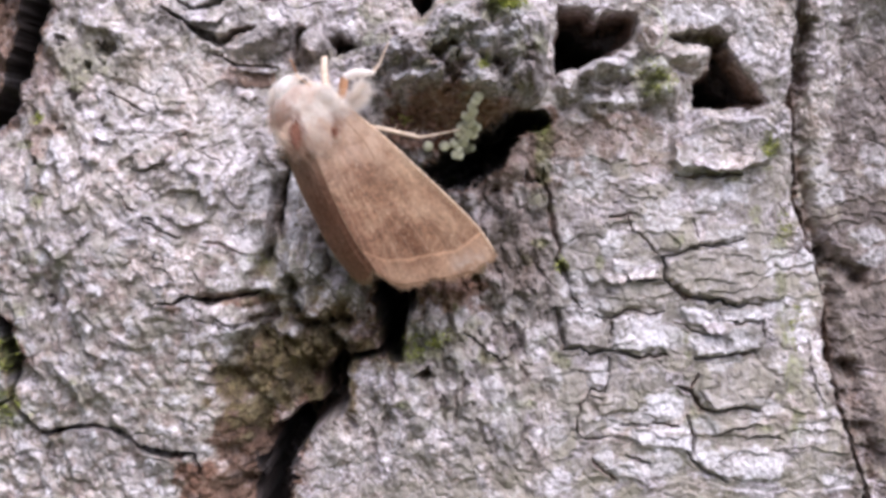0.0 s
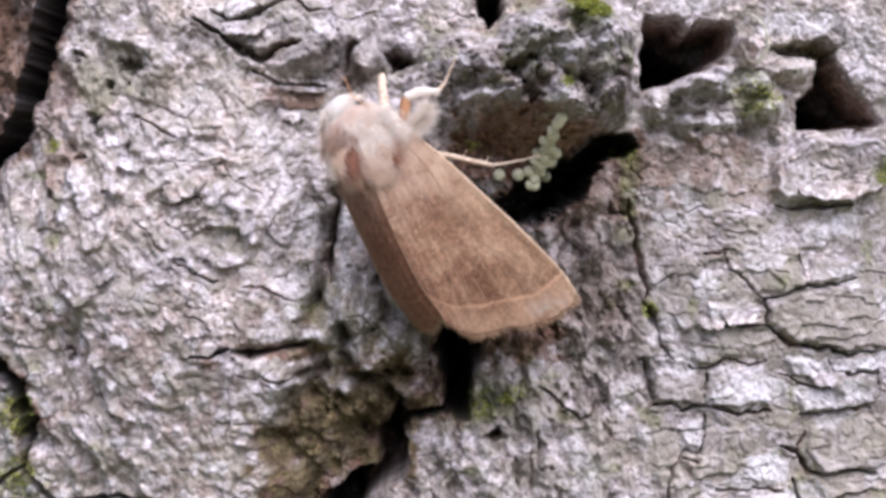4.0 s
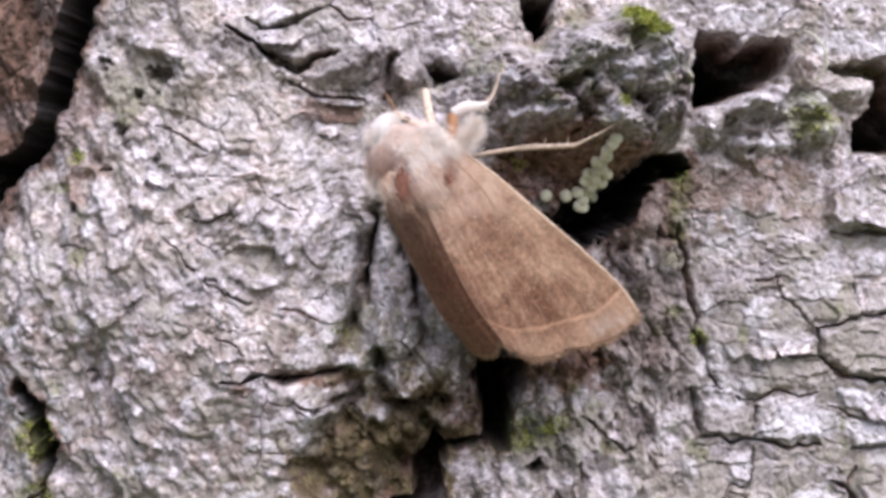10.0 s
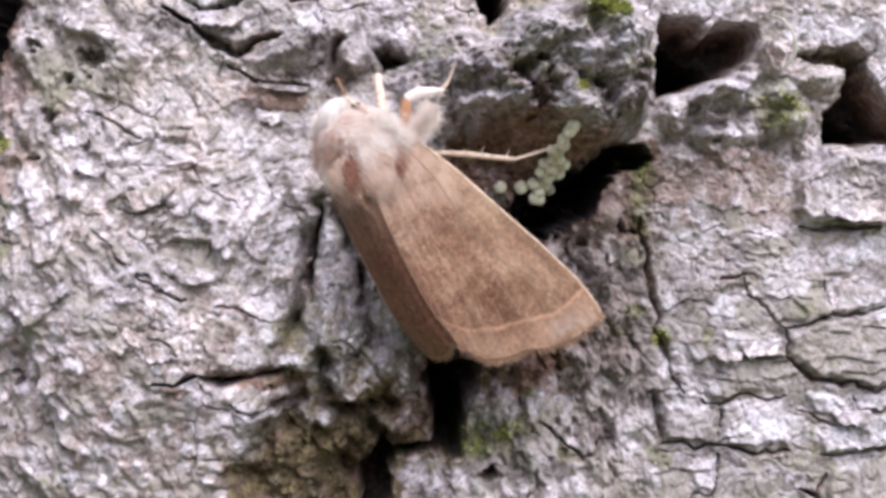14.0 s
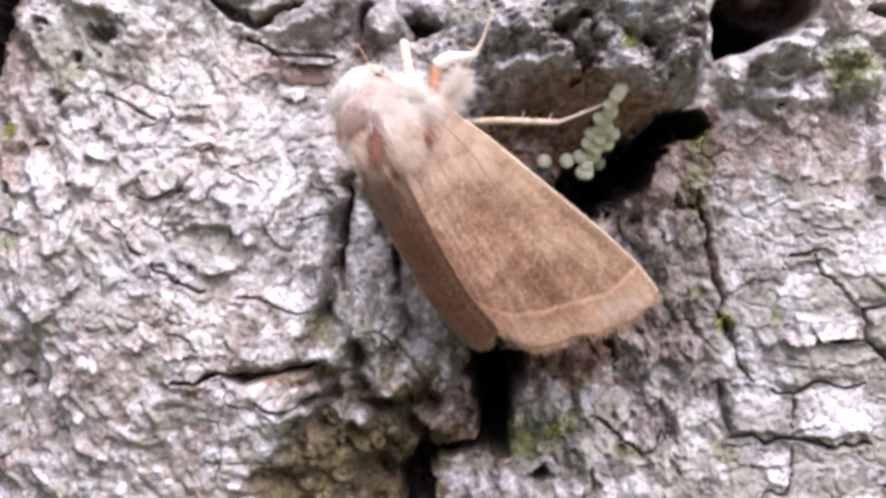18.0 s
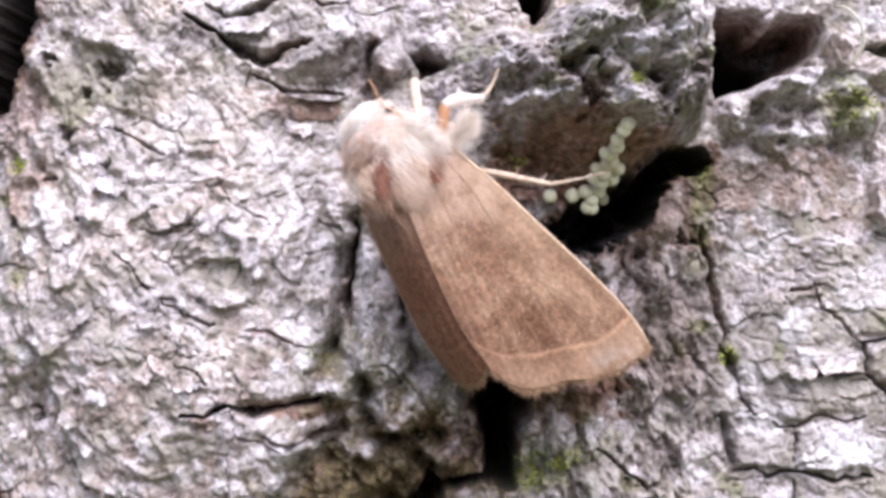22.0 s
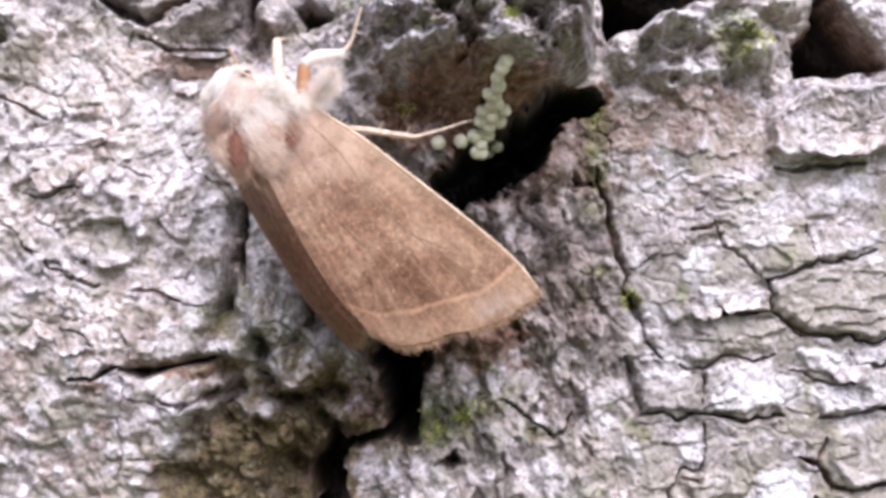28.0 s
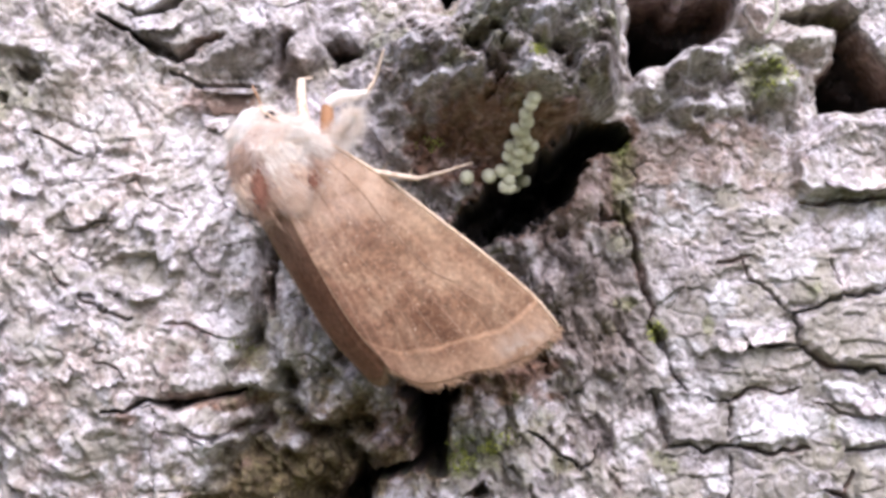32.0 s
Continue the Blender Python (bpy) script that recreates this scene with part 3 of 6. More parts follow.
crack([(18.8, -16.1), (19.9, -15.9), (21.5, -15.9), (23.1, -15.9)], 0.25, 0.81)
crack([(23.9, -15.0), (24.0, -16.0), (24.2, -17.0), (24.2, -17.9)], 0.28, 0.93)
crack([(23.6, -17.9), (24.2, -18.5), (25.3, -19.3), (26.3, -19.7), (26.9, -19.9)], 0.33, 0.99)
crack([(25.4, -16.9), (27.2, -16.3), (28.5, -16.2)], 0.22, 0.68)
crack([(28.5, -16.8), (29.5, -16.6), (30.8, -17.0)], 0.19, 0.62)
crack([(19.4, -18.1), (20.3, -18.5), (21.3, -18.8)], 0.20, 0.68)
crack([(16.8, -18.4), (17.7, -19.4), (18.7, -20.1)], 0.25, 0.74)
crack([(7.4, -9.4), (8.4, -9.9), (10.2, -11.6), (10.8, -11.0), (11.4, -10.3)], 0.20, 0.74)
crack([(22.5, 2.2), (23.8, 2.0), (25.2, 2.0), (27.3, 2.2)], 0.27, 0.87)
crack([(32.9, -9.8), (33.1, -11.7), (33.0, -12.9), (33.8, -14.3)], 0.23, 0.74)
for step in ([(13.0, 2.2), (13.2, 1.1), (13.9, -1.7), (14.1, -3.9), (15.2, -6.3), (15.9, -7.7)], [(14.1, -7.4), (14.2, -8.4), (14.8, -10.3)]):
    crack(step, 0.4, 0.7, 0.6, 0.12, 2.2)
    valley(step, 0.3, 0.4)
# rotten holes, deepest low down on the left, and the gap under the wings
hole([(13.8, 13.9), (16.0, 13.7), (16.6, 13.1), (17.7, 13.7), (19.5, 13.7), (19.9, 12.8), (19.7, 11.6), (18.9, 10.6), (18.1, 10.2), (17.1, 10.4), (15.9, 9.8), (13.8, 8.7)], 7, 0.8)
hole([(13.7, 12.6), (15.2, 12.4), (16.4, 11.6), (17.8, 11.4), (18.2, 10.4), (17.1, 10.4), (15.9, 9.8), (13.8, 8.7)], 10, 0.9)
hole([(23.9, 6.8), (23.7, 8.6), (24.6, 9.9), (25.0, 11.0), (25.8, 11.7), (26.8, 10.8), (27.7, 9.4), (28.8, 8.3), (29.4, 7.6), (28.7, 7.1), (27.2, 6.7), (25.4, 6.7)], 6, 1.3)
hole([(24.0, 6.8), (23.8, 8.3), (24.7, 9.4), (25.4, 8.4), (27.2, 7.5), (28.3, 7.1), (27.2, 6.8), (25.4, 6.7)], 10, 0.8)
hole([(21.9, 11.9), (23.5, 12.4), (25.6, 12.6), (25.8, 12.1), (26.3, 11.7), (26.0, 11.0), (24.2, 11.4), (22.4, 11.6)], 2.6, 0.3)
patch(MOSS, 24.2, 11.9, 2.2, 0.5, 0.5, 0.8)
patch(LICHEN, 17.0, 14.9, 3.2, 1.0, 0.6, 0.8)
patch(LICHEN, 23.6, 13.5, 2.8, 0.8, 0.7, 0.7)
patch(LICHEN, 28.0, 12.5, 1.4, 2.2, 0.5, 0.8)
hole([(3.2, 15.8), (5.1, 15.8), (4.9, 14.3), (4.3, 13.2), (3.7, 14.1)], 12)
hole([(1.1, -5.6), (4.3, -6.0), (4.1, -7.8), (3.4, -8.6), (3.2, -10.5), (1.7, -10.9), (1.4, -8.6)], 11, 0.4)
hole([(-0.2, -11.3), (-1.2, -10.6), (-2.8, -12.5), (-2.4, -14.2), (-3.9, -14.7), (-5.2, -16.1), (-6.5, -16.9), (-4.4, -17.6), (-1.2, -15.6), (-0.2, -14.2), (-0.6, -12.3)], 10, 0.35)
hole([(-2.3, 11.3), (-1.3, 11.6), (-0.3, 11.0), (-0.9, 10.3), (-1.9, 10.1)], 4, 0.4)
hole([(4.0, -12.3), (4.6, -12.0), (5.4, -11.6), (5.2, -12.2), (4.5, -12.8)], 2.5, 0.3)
for px, pz, pr, pd in ((-18.0, 10.3, 0.85, 2.4), (-18.6, 9.2, 0.55, 1.8), (-19.9, 7.3, 0.7, 2.2), (-21.0, 4.6, 0.55, 1.8), (-18.0, 5.2, 0.5, 1.3), (-21.2, 10.9, 0.6, 1.8), (-22.5, 2.3, 0.6, 1.6), (-19.2, 2.5, 0.4, 1.0), (-21.2, -7.1, 0.8, 2.4), (-18.6, -6.4, 0.5, 0.6),
                       (-6.8, -5.4, 0.5, 1.0), (-4.6, -7.2, 0.6, 1.2), (-3.0, -5.6, 0.5, 1.2), (-5.8, -9.4, 0.7, 1.2), (-1.2, -8.6, 0.6, 1.4), (9.6, 0.6, 0.6, 1.2), (12.4, 1.6, 0.8, 1.8), (8.4, -5.6, 0.5, 1.2)):
    w = window([(px - pr, pz - pr), (px + pr, pz + pr)], 2 * pr)
    rough = np.hypot((WX[w] - px) / pr, (WZ[w] - pz) / (0.7 * pr)) + 1.5 * fractal(XX[w], ZZ[w], 0.9, 33, 4, 0.65)
    HH[w] -= 0.7 * pd * (1 - smooth(0.35, 0.95, rough))
# the hollow below the wings, with upright ridges
lump(-1.4, -9.0, 2.4, 3.0, -0.9)
lump(-5.5, -12.2, 3.6, 2.4, -1.1)
folds = np.exp(-(((XX + 1.5) / 4.5) ** 2 + ((ZZ + 8.0) / 5.0) ** 2)) + np.exp(-(((XX - 6.5) / 2.6) ** 2 + ((ZZ + 6.5) / 3.2) ** 2))
HH += folds * (1.0 * fractal(WX * 1.9, WZ * 0.45, 2.2, 64, 4, 0.6) + 0.35 * fractal(XX, ZZ, 0.7, 67, 3, 0.7))
slope = np.exp(-(((XX + 4.5) / 3.6) ** 2 + ((ZZ + 11.5) / 3.0) ** 2))
s1, s2, sv = cells(WX, WZ, 1.1, 141)
HH += slope * (0.9 * (0.5 - s1) + 0.5 * fractal(XX, ZZ, 0.8, 143, 4, 0.7))
# lumps and flakes
lump(17.0, 9.0, 1.4, 1.1, 3.0, 2.5)
lump(17.1, 8.8, 0.85, 0.6, -2.0, 2.0)
lump(23.1, 10.5, 1.3, 0.8, 1.6, 2.0)
lump(17.1, 6.8, 0.9, 0.65, 1.6, 2.0)
lump(17.1, 6.7, 0.45, 0.3, -1.4, 1.5)
ridge([(20.3, 12.7), (20.0, 11.9), (20.2, 11.1), (20.7, 10.9), (21.0, 11.7), (20.8, 12.5)], 0.22, 0.9)
lump(18.9, 10.35, 0.6, 0.35, 1.4, 1.5)
knobs = np.exp(-(((XX - 18) / 4.5) ** 4 + ((ZZ - 8.2) / 2.4) ** 4))
k1, k2, kv = cells(WX, WZ, 1.7, 131)
HH += knobs * (3.0 * (0.5 - k1) + 0.9 * fractal(XX, ZZ, 0.9, 133, 4, 0.65))
LICHEN[:] = np.maximum(LICHEN, 0.8 * knobs * smooth(0.12, 0.3, 0.5 - k1 + 0.2 * fractal(XX, ZZ, 0.6, 134, 3)))
# painted shade in the gaps between the knobs
SHADE_BROWN[:] = np.maximum(SHADE_BROWN, 0.35 * knobs * smooth(-0.1, -0.25, 0.5 - k1))
lump(21.1, 8.4, 1.7, 1.7, 2.2, 2.0)
lump(20.4, 7.9, 0.8, 0.5, -0.9)
lump(10.2, 13.5, 1.7, 1.3, 2.4, 1.6)
lump(12.4, 10.6, 0.8, 1.1, 1.0, 1.4)
lump(14.9, 8.0, 0.95, 0.75, 1.4, 1.4)
lump(18.6, 9.9, 0.6, 0.5, 1.2, 1.4)
flake([(-9.5, 10.4), (-8.0, 11.6), (-4.9, 13.1), (-4.2, 12.2), (-4.6, 10.5), (-6.5, 9.6), (-8.7, 9.6)], 1.9, 1.3, 0.2)
lump(-5.4, 12.2, 1.4, 0.8, 0.9, 1.4)
crack([(-10.2, 10.1), (-9.2, 9.5), (-8.3, 9.1), (-6.9, 9.2), (-5.6, 9.0)], 0.3, 1.0)
valley([(-4.1, 12.2), (-4.2, 11.4), (-4.4, 10.0), (-4.6, 8.6)], 0.3, 0.8)
HH += np.exp(-(((XX + 6.0) / 3.0) ** 2 + ((ZZ - 11.3) / 1.8) ** 2)) * (0.7 * fractal(WX, WZ, 1.3, 121, 4, 0.65) + 0.3 * fractal(XX, ZZ, 0.5, 125, 2))
lump(-3.3, 11.0, 0.8, 1.0, 1.8, 2.0)
lump(-4.8, 13.2, 1.2, 0.9, 1.0)
for lx, lz, la, lb in ((-4.2, -4.2, 0.6, 1.0), (-2.6, -3.2, 0.5, 0.9), (-5.4, -6.0, 0.7, 0.9), (-3.2, -7.6, 0.8, 0.8), (-1.2, -6.4, 0.6, 0.9), (-6.4, -10.4, 0.9, 0.8), (-3.8, -11.0, 0.9, 0.8), (0.2, -9.6, 0.7, 0.5),
                       (10.6, -1.0, 0.7, 1.2), (11.8, -3.0, 0.6, 1.2), (8.9, -2.0, 0.7, 0.9), (7.0, -6.6, 0.7, 1.2), (9.8, -6.0, 0.7, 1.0), (12.6, -5.8, 0.8, 1.0), (10.9, 2.4, 0.8, 0.7)):
    lump(lx, lz, la, lb, 1.0, 1.5)
flake([(22.3, 4.7), (22.1, 2.9), (22.9, 2.4), (25.1, 2.5), (26.8, 2.3), (29.7, 3.0), (30.3, 5.0), (28.8, 6.4), (24.3, 6.3)], 1.3, 0.35, 0.25)
flake([(-15.3, 3.6), (-14.3, 3.9), (-13.7, 3.5), (-12.9, 3.8), (-12.5, 3.3), (-13.0, 2.6), (-14.0, 2.0), (-14.9, 2.1), (-15.4, 2.6)], 0.3, 0.15, 0.3)
flake([(-13.7, 0.1), (-12.6, 0.8), (-11.0, 1.1), (-9.6, 0.7), (-9.1, -0.3), (-9.5, -1.4), (-10.9, -1.9), (-12.2, -1.8), (-13.3, -1.1)], 0.05, 0.2, 0.38)
flake([(-8.9, 2.0), (-7.5, 2.5), (-6.9, 0.9), (-7.6, -0.7), (-8.5, -0.4), (-9.0, 0.8)], 0.3, 0.2, 0.15)
flake([(-20.2, 1.6), (-18.6, 2.2), (-17.8, 1.0), (-18.3, -0.6), (-19.5, -1.0), (-20.3, 0.1)], 0.25, 0.2, 0.3)
for fx, fz in ((-21.5, 3.0), (-17.2, 4.6), (-10.6, 5.2), (-19.8, -3.4), (-14.6, -9.4), (-18.0, -11.0), (-9.6, -12.0), (-13.0, 6.4)):
    ring = [(fx + (1.1 + 0.35 * math.sin(3 * a + fx)) * math.cos(a), fz + (0.8 + 0.25 * math.cos(2 * a + fz)) * math.sin(a)) for a in (k * math.pi / 5 for k in range(10))]
    flake(ring, 0.12, 0.2, 0.28)

# welts and hollows of the left plate
ridge([(-20.0, 12.0), (-17.7, 12.1), (-16.5, 11.3), (-14.7, 10.3)], 0.6, 1.1)
ridge([(-16.2, 10.7), (-16.5, 9.0), (-16.8, 8.0)], 0.7, 0.9)
ridge([(-18.7, 3.9), (-17.6, 4.4), (-16.9, 5.2)], 0.5, 0.8)
ridge([(-11.6, 2.3), (-9.8, 1.4), (-9.2, 0.5), (-9.4, -0.6)], 0.3, 0.7)
ridge([(-16.4, 2.3), (-15.2, 2.95), (-14.9, 3.25), (-14.1, 3.05), (-13.4, 2.5)], 0.2, 0.5)
ridge([(-21.6, 11.5), (-20.8, 8.5), (-21.6, 5.5)], 0.6, 0.8)
lump(-11.6, 0.0, 1.5, 1.0, -0.7, 1.5)
for lx, lz, la, lb in ((-21.0, 3.1, 0.6, 0.9), (-20.1, 2.2, 0.5, 0.8), (-21.3, 1.2, 0.5, 0.7), (-18.3, 2.7, 0.6, 0.7), (-22.6, 1.0, 0.5, 0.9)):
    lump(lx, lz, la, lb, 0.8, 1.4)
    patch(LICHEN, lx, lz, la, lb, 0.6, 0.6)
for lx, lz, la, lb in ((-4.3, -9.3, 0.7, 0.6), (-3.9, -7.1, 0.7, 0.9), (-0.8, -9.7, 0.6, 0.5), (-6.3, -6.1, 0.8, 0.8), (-3.1, -8.1, 0.6, 0.5), (-4.9, -4.7, 0.8, 1.0), (-4.2, -2.3, 0.7, 1.2), (-3.0, -4.6, 0.6, 1.1), (-7.8, -9.0, 1.0, 0.8), (-8.4, -10.6, 0.9, 0.9)):
    lump(lx, lz, la, lb, 0.6, 1.4)
    patch(LICHEN, lx, lz, la, lb, 0.7, 0.7)
for lx, lz, la, lb in ((-4.5, 0.3, 0.5, 2.2), (-6.9, 0.6, 1.1, 2.4), (-7.2, -3.0, 1.0, 1.8)):
    patch(LICHEN, lx, lz, la, lb, 0.65, 0.7)
patch(TONE, -19.6, 10.0, 2.3, 2.2, 0.8, 0.8)
patch(MOSS, -19.2, 9.6, 1.6, 1.4, 0.35, 1.0)
patch(TONE, -16.3, 10.2, 1.0, 1.3, 0.55, 0.7)
patch(GREY, -6.0, 11.0, 2.4, 1.6, 0.85, 0.7)
patch(SHADE_BROWN, -4.0, 10.0, 1.1, 1.1, 0.55, 0.8)
patch(BARE, -7.8, 8.6, 2.0, 0.9, 0.55, 0.8)
patch(TONE, -11.6, -0.2, 1.9, 1.2, 0.8, 0.7)
patch(BARE, -22.4, 7.5, 1.5, 5.0, 0.4, 0.7)
for lx, lz, la, lb in ((-14.6, 4.0, 2.0, 1.2), (-9.5, 6.5, 2.6, 1.6), (-13.0, 8.4, 2.4, 1.2), (-8.2, 3.2, 1.2, 2.2), (-15.4, -1.6, 2.0, 1.2), (-7.9, -2.2, 1.2, 1.6), (-12.2, 13.6, 2.0, 0.6), (-11.0, 10.2, 1.2, 0.8)):
    patch(LICHEN, lx, lz, la, lb, 0.3, 0.9)

# stains of algae on whole scales
t1, t2, tv = cells(WX * 0.85, WZ * 1.15, 1.7, 97)
u1, u2, uv = cells(WX, WZ, 0.9, 98)
TONE += 0.8 * smooth(0.60, 0.66, tv) * smooth(0.0, 0.3, t2 - t1 + 0.15 * fractal(XX, ZZ, 0.5, 99, 3)) * (0.4 + 0.6 * shelf)
TONE[:] = np.maximum(TONE, 0.6 * smooth(0.72, 0.78, uv) * smooth(0.05, 0.35, u2 - u1))

pale1, pale2, pale = cells(WX * 0.7 + 3, WZ * 1.1, 1.9, 103)
LICHEN += (0.15 + 0.5 * shelf) * smooth(0.70, 0.76, pale) * smooth(0.02, 0.22, pale2 - pale1 + 0.2 * fractal(XX, ZZ, 0.6, 104, 3))

# the trunk's roundness
RADIUS = 220.0
HH -= (XX - 3) ** 2 / (2 * RADIUS)

patch(BARE, -29.5, 12, 6.5, 9.0, 0.9, 0.5)
# the left ridge's brown bark is darkened to carry its shade
patch(SHADE_BROWN, -29.5, 11, 6.5, 11.0, 0.8, 0.5)
# hollow below the wings: brown wood, with its shade added to the colour
patch(SHADE_BROWN, -1.6, -10.2, 3.0, 2.6, 0.5, 0.9)
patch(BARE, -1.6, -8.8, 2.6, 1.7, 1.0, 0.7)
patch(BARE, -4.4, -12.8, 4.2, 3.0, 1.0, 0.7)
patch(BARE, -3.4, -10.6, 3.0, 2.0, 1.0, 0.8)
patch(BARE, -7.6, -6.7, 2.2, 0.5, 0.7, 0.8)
patch(SHADE_BROWN, -7.4, -6.7, 2.0, 0.4, 0.6, 0.8)
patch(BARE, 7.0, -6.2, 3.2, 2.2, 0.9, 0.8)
# the wing's shadow painted over brown bark right of the hole
patch(SHADE_BROWN, 6.6, -6.0, 2.8, 1.8, 0.5, 0.9)
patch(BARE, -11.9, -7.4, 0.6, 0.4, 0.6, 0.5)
patch(SHADE_BROWN, -3.0, -9.6, 3.4, 1.8, 0.45, 0.9)
patch(SHADE_BROWN, -4.6, -11.8, 4.6, 4.0, 0.8, 0.8)
patch(SHADE_BROWN, 38, -4, 4.0, 24.0, 0.5, 1.0)
patch(SHADE_BROWN, -6.0, -12.6, 3.8, 2.8, 0.75, 0.6)
patch(SHADE_BROWN, 6.2, 5.2, 5.0, 2.6, 0.35, 0.6)
patch(MOSS, 13.2, 3.6, 0.7, 2.0, 0.6, 0.9)
patch(SHADE_BROWN, 12.6, 3.6, 1.1, 1.9, 0.6, 0.8)
patch(BARE, 6.4, 5.6, 5.2, 2.6, 1.0, 0.5)
patch(BARE, -2.0, -9.6, 3.6, 3.4, 0.85, 0.7)
patch(BARE, -5.8, -12.0, 4.0, 3.2, 0.9, 0.5)
patch(BARE, 4.6, -6.2, 2.4, 2.6, 0.5, 0.6)
patch(MOSS, -2.6, -9.5, 4.0, 4.5, 0.38, 1.2)
patch(MOSS, -5.4, -12.2, 4.2, 3.4, 0.42, 1.3)
patch(MOSS, -5.2, -5.0, 2.2, 2.6, 0.45, 1.1)
patch(TONE, -11.4, -0.3, 1.9, 1.2, 0.8, 0.7)
patch(LICHEN, 16.4, 9.5, 1.4, 0.5, 0.6, 0.7)
patch(LICHEN, 20.2, 10.1, 1.6, 0.6, 0.35, 0.9)
patch(LICHEN, 18.7, -4.6, 0.5, 0.3, 0.9, 0.4)
patch(BARE, 18.5, 5.6, 3.0, 1.0, 0.5)
for mz in (-3.1, -5.6, -8.8, -12.3, -15.9):
    patch(MOSS, 30.0 - 0.12 * mz, mz, 0.7, 1.7, 0.7, 0.9)
patch(MOSS, 5, -10, 3.0, 3.0, 0.3, 1.3)
patch(BARE, 8, -3, 5.5, 5.5, 0.15)
patch(BARE, 9, 2, 5, 2, 0.4)
patch(BARE, 13.0, 3.2, 4.0, 1.8, 0.45, 0.9)
patch(BARE, 17.0, 4.4, 5.0, 1.6, 0.35, 1.0)
patch(TONE, 15.5, 3.0, 2.5, 2.0, 0.6, 0.9)
patch(SHADE_BROWN, 7.5, 7.0, 5.0, 2.6, 0.15, 1.0)
patch(SHADE_BROWN, 11.8, 8.6, 1.6, 2.2, 0.5, 0.9)
patch(SHADE_BROWN, 4.5, 9.5, 2.2, 1.4, 0.5, 1.0)
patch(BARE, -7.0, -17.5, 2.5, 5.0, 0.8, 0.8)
patch(SHADE_BROWN, -7.0, -17.5, 2.5, 5.0, 0.75, 0.9)
patch(BARE, 21, 3.5, 2.2, 1.6, 0.25)
GREY[:] = np.maximum(GREY, 0.5 * smooth(-0.3, 0.5, sb))
for gx, gz, grx, grz, gv in ((-6, 11.4, 3.0, 1.4, 0.5), (18, 8.6, 5.0, 2.2, 0.12), (-2.5, 11.5, 3.0, 2.0, 0.8), (-2, -9.5, 8.0, 9.5, 0.3), (8.5, -1.5, 6.0, 7.0, 0.75), (14.5, 3.5, 4.5, 2.6, 0.75),
                             (-21.5, 8, 3.0, 7.0, 0.3), (-31, 6, 6.0, 20.0, 0.95), (-12, 12.5, 5.0, 1.2, 0.7), (-18, -8, 8.0, 6.0, 0.28), (8, -14, 5.0, 4.0, 0.35), (15.0, -6, 3.0, 7.5, 0.7), (40, 0, 6.0, 25.0, 0.7), (26, 12, 3.0, 1.0, 0.5), (-31, 10, 5.5, 9.0, 1.0),
                             (21, -5, 9.0, 9.0, 0.2), (14.5, -12, 5.0, 8.0, 0.35), (28.5, -4, 3.5, 13.0, 0.45)):
    patch(GREY, gx, gz, grx, grz, gv, 0.8)
for mx, mz, mr, mv in ((10.2, 13.6, 1.7, 1.0), (12.5, 10.6, 0.9, 0.6), (6.2, 10.8, 1.2, 0.5), (8.9, 9.2, 0.5, 1.0), (20.8, 8.8, 1.6, 0.8), (12.9, 5.3, 0.6, 0.9), (29.5, 4.2, 1.0, 0.8),
                       (-24.5, -11, 1.6, 0.9), (-22.8, 5.4, 0.6, 0.8), (4.5, -10.2, 1.6, 0.7), (14.5, -4.4, 0.6, 0.9), (-6.5, -4.2, 0.8, 0.6), (-24, -15, 1.8, 0.8)):
    patch(MOSS, mx, mz, mr, mr, mv)
specks = random.Random(61)
for k in range(70):
    sx, sz = specks.choice(((specks.uniform(13, 32), specks.uniform(-18, 6)), (specks.uniform(3, 14), specks.uniform(-16, 3)), (specks.uniform(0, 13), specks.uniform(7, 15)), (specks.uniform(-27, -19), specks.uniform(-18, 10))))
    patch(MOSS, sx, sz, specks.uniform(0.3, 0.9), specks.uniform(0.25, 0.7), specks.uniform(0.35, 0.75), 1.0)
patch(GREY, -18, 0, 8.0, 8.0, 0.22, 0.9)
patch(GREY, 16.2, -8.5, 3.6, 6.5, 0.55, 0.9)
patch(GREY, 11.5, -3.2, 3.6, 5.4, 0.7, 1.0)
patch(GREY, 17.0, -1.0, 4.5, 4.5, 0.3, 1.0)
patch(GREY, -16.0, -18.6, 6.0, 2.0, 0.7, 0.9)
patch(LICHEN, 18.0, -2.9, 0.95, 1.05, 0.75, 0.45)

# rotten brown wood shows bare in the hollow below the wings
rot = np.zeros(XX.shape)
for rx, rz, ra, rb in ((-1.8, -8.8, 2.8, 1.7), (-4.6, -12.6, 4.4, 3.2), (-2.6, -10.6, 3.2, 2.2), (-6.8, -17.5, 2.6, 4.5), (-6.8, -6.8, 1.8, 0.6), (6.4, -6.2, 2.4, 1.4), (-9.5, -19.2, 3.6, 1.6), (-8.5, -21.5, 3.5, 2.5)):
    patch(rot, rx, rz, ra, rb, 1.0, 0.9)
LICHEN *= 1 - 0.8 * rot
GREY *= 1 - 0.5 * rot
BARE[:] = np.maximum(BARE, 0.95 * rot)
# worn mottling on the lower part of the left plate
mottle = smooth(0.0, 0.4, fractal(XX, ZZ, 1.3, 91, 4, 0.7)) * smooth(-1.0, -4.0, XX) * smooth(1.0, -5.0, ZZ)
GREY[:] = np.maximum(GREY, 0.6 * mottle)
BARE[:] = np.maximum(BARE, 0.3 * mottle)
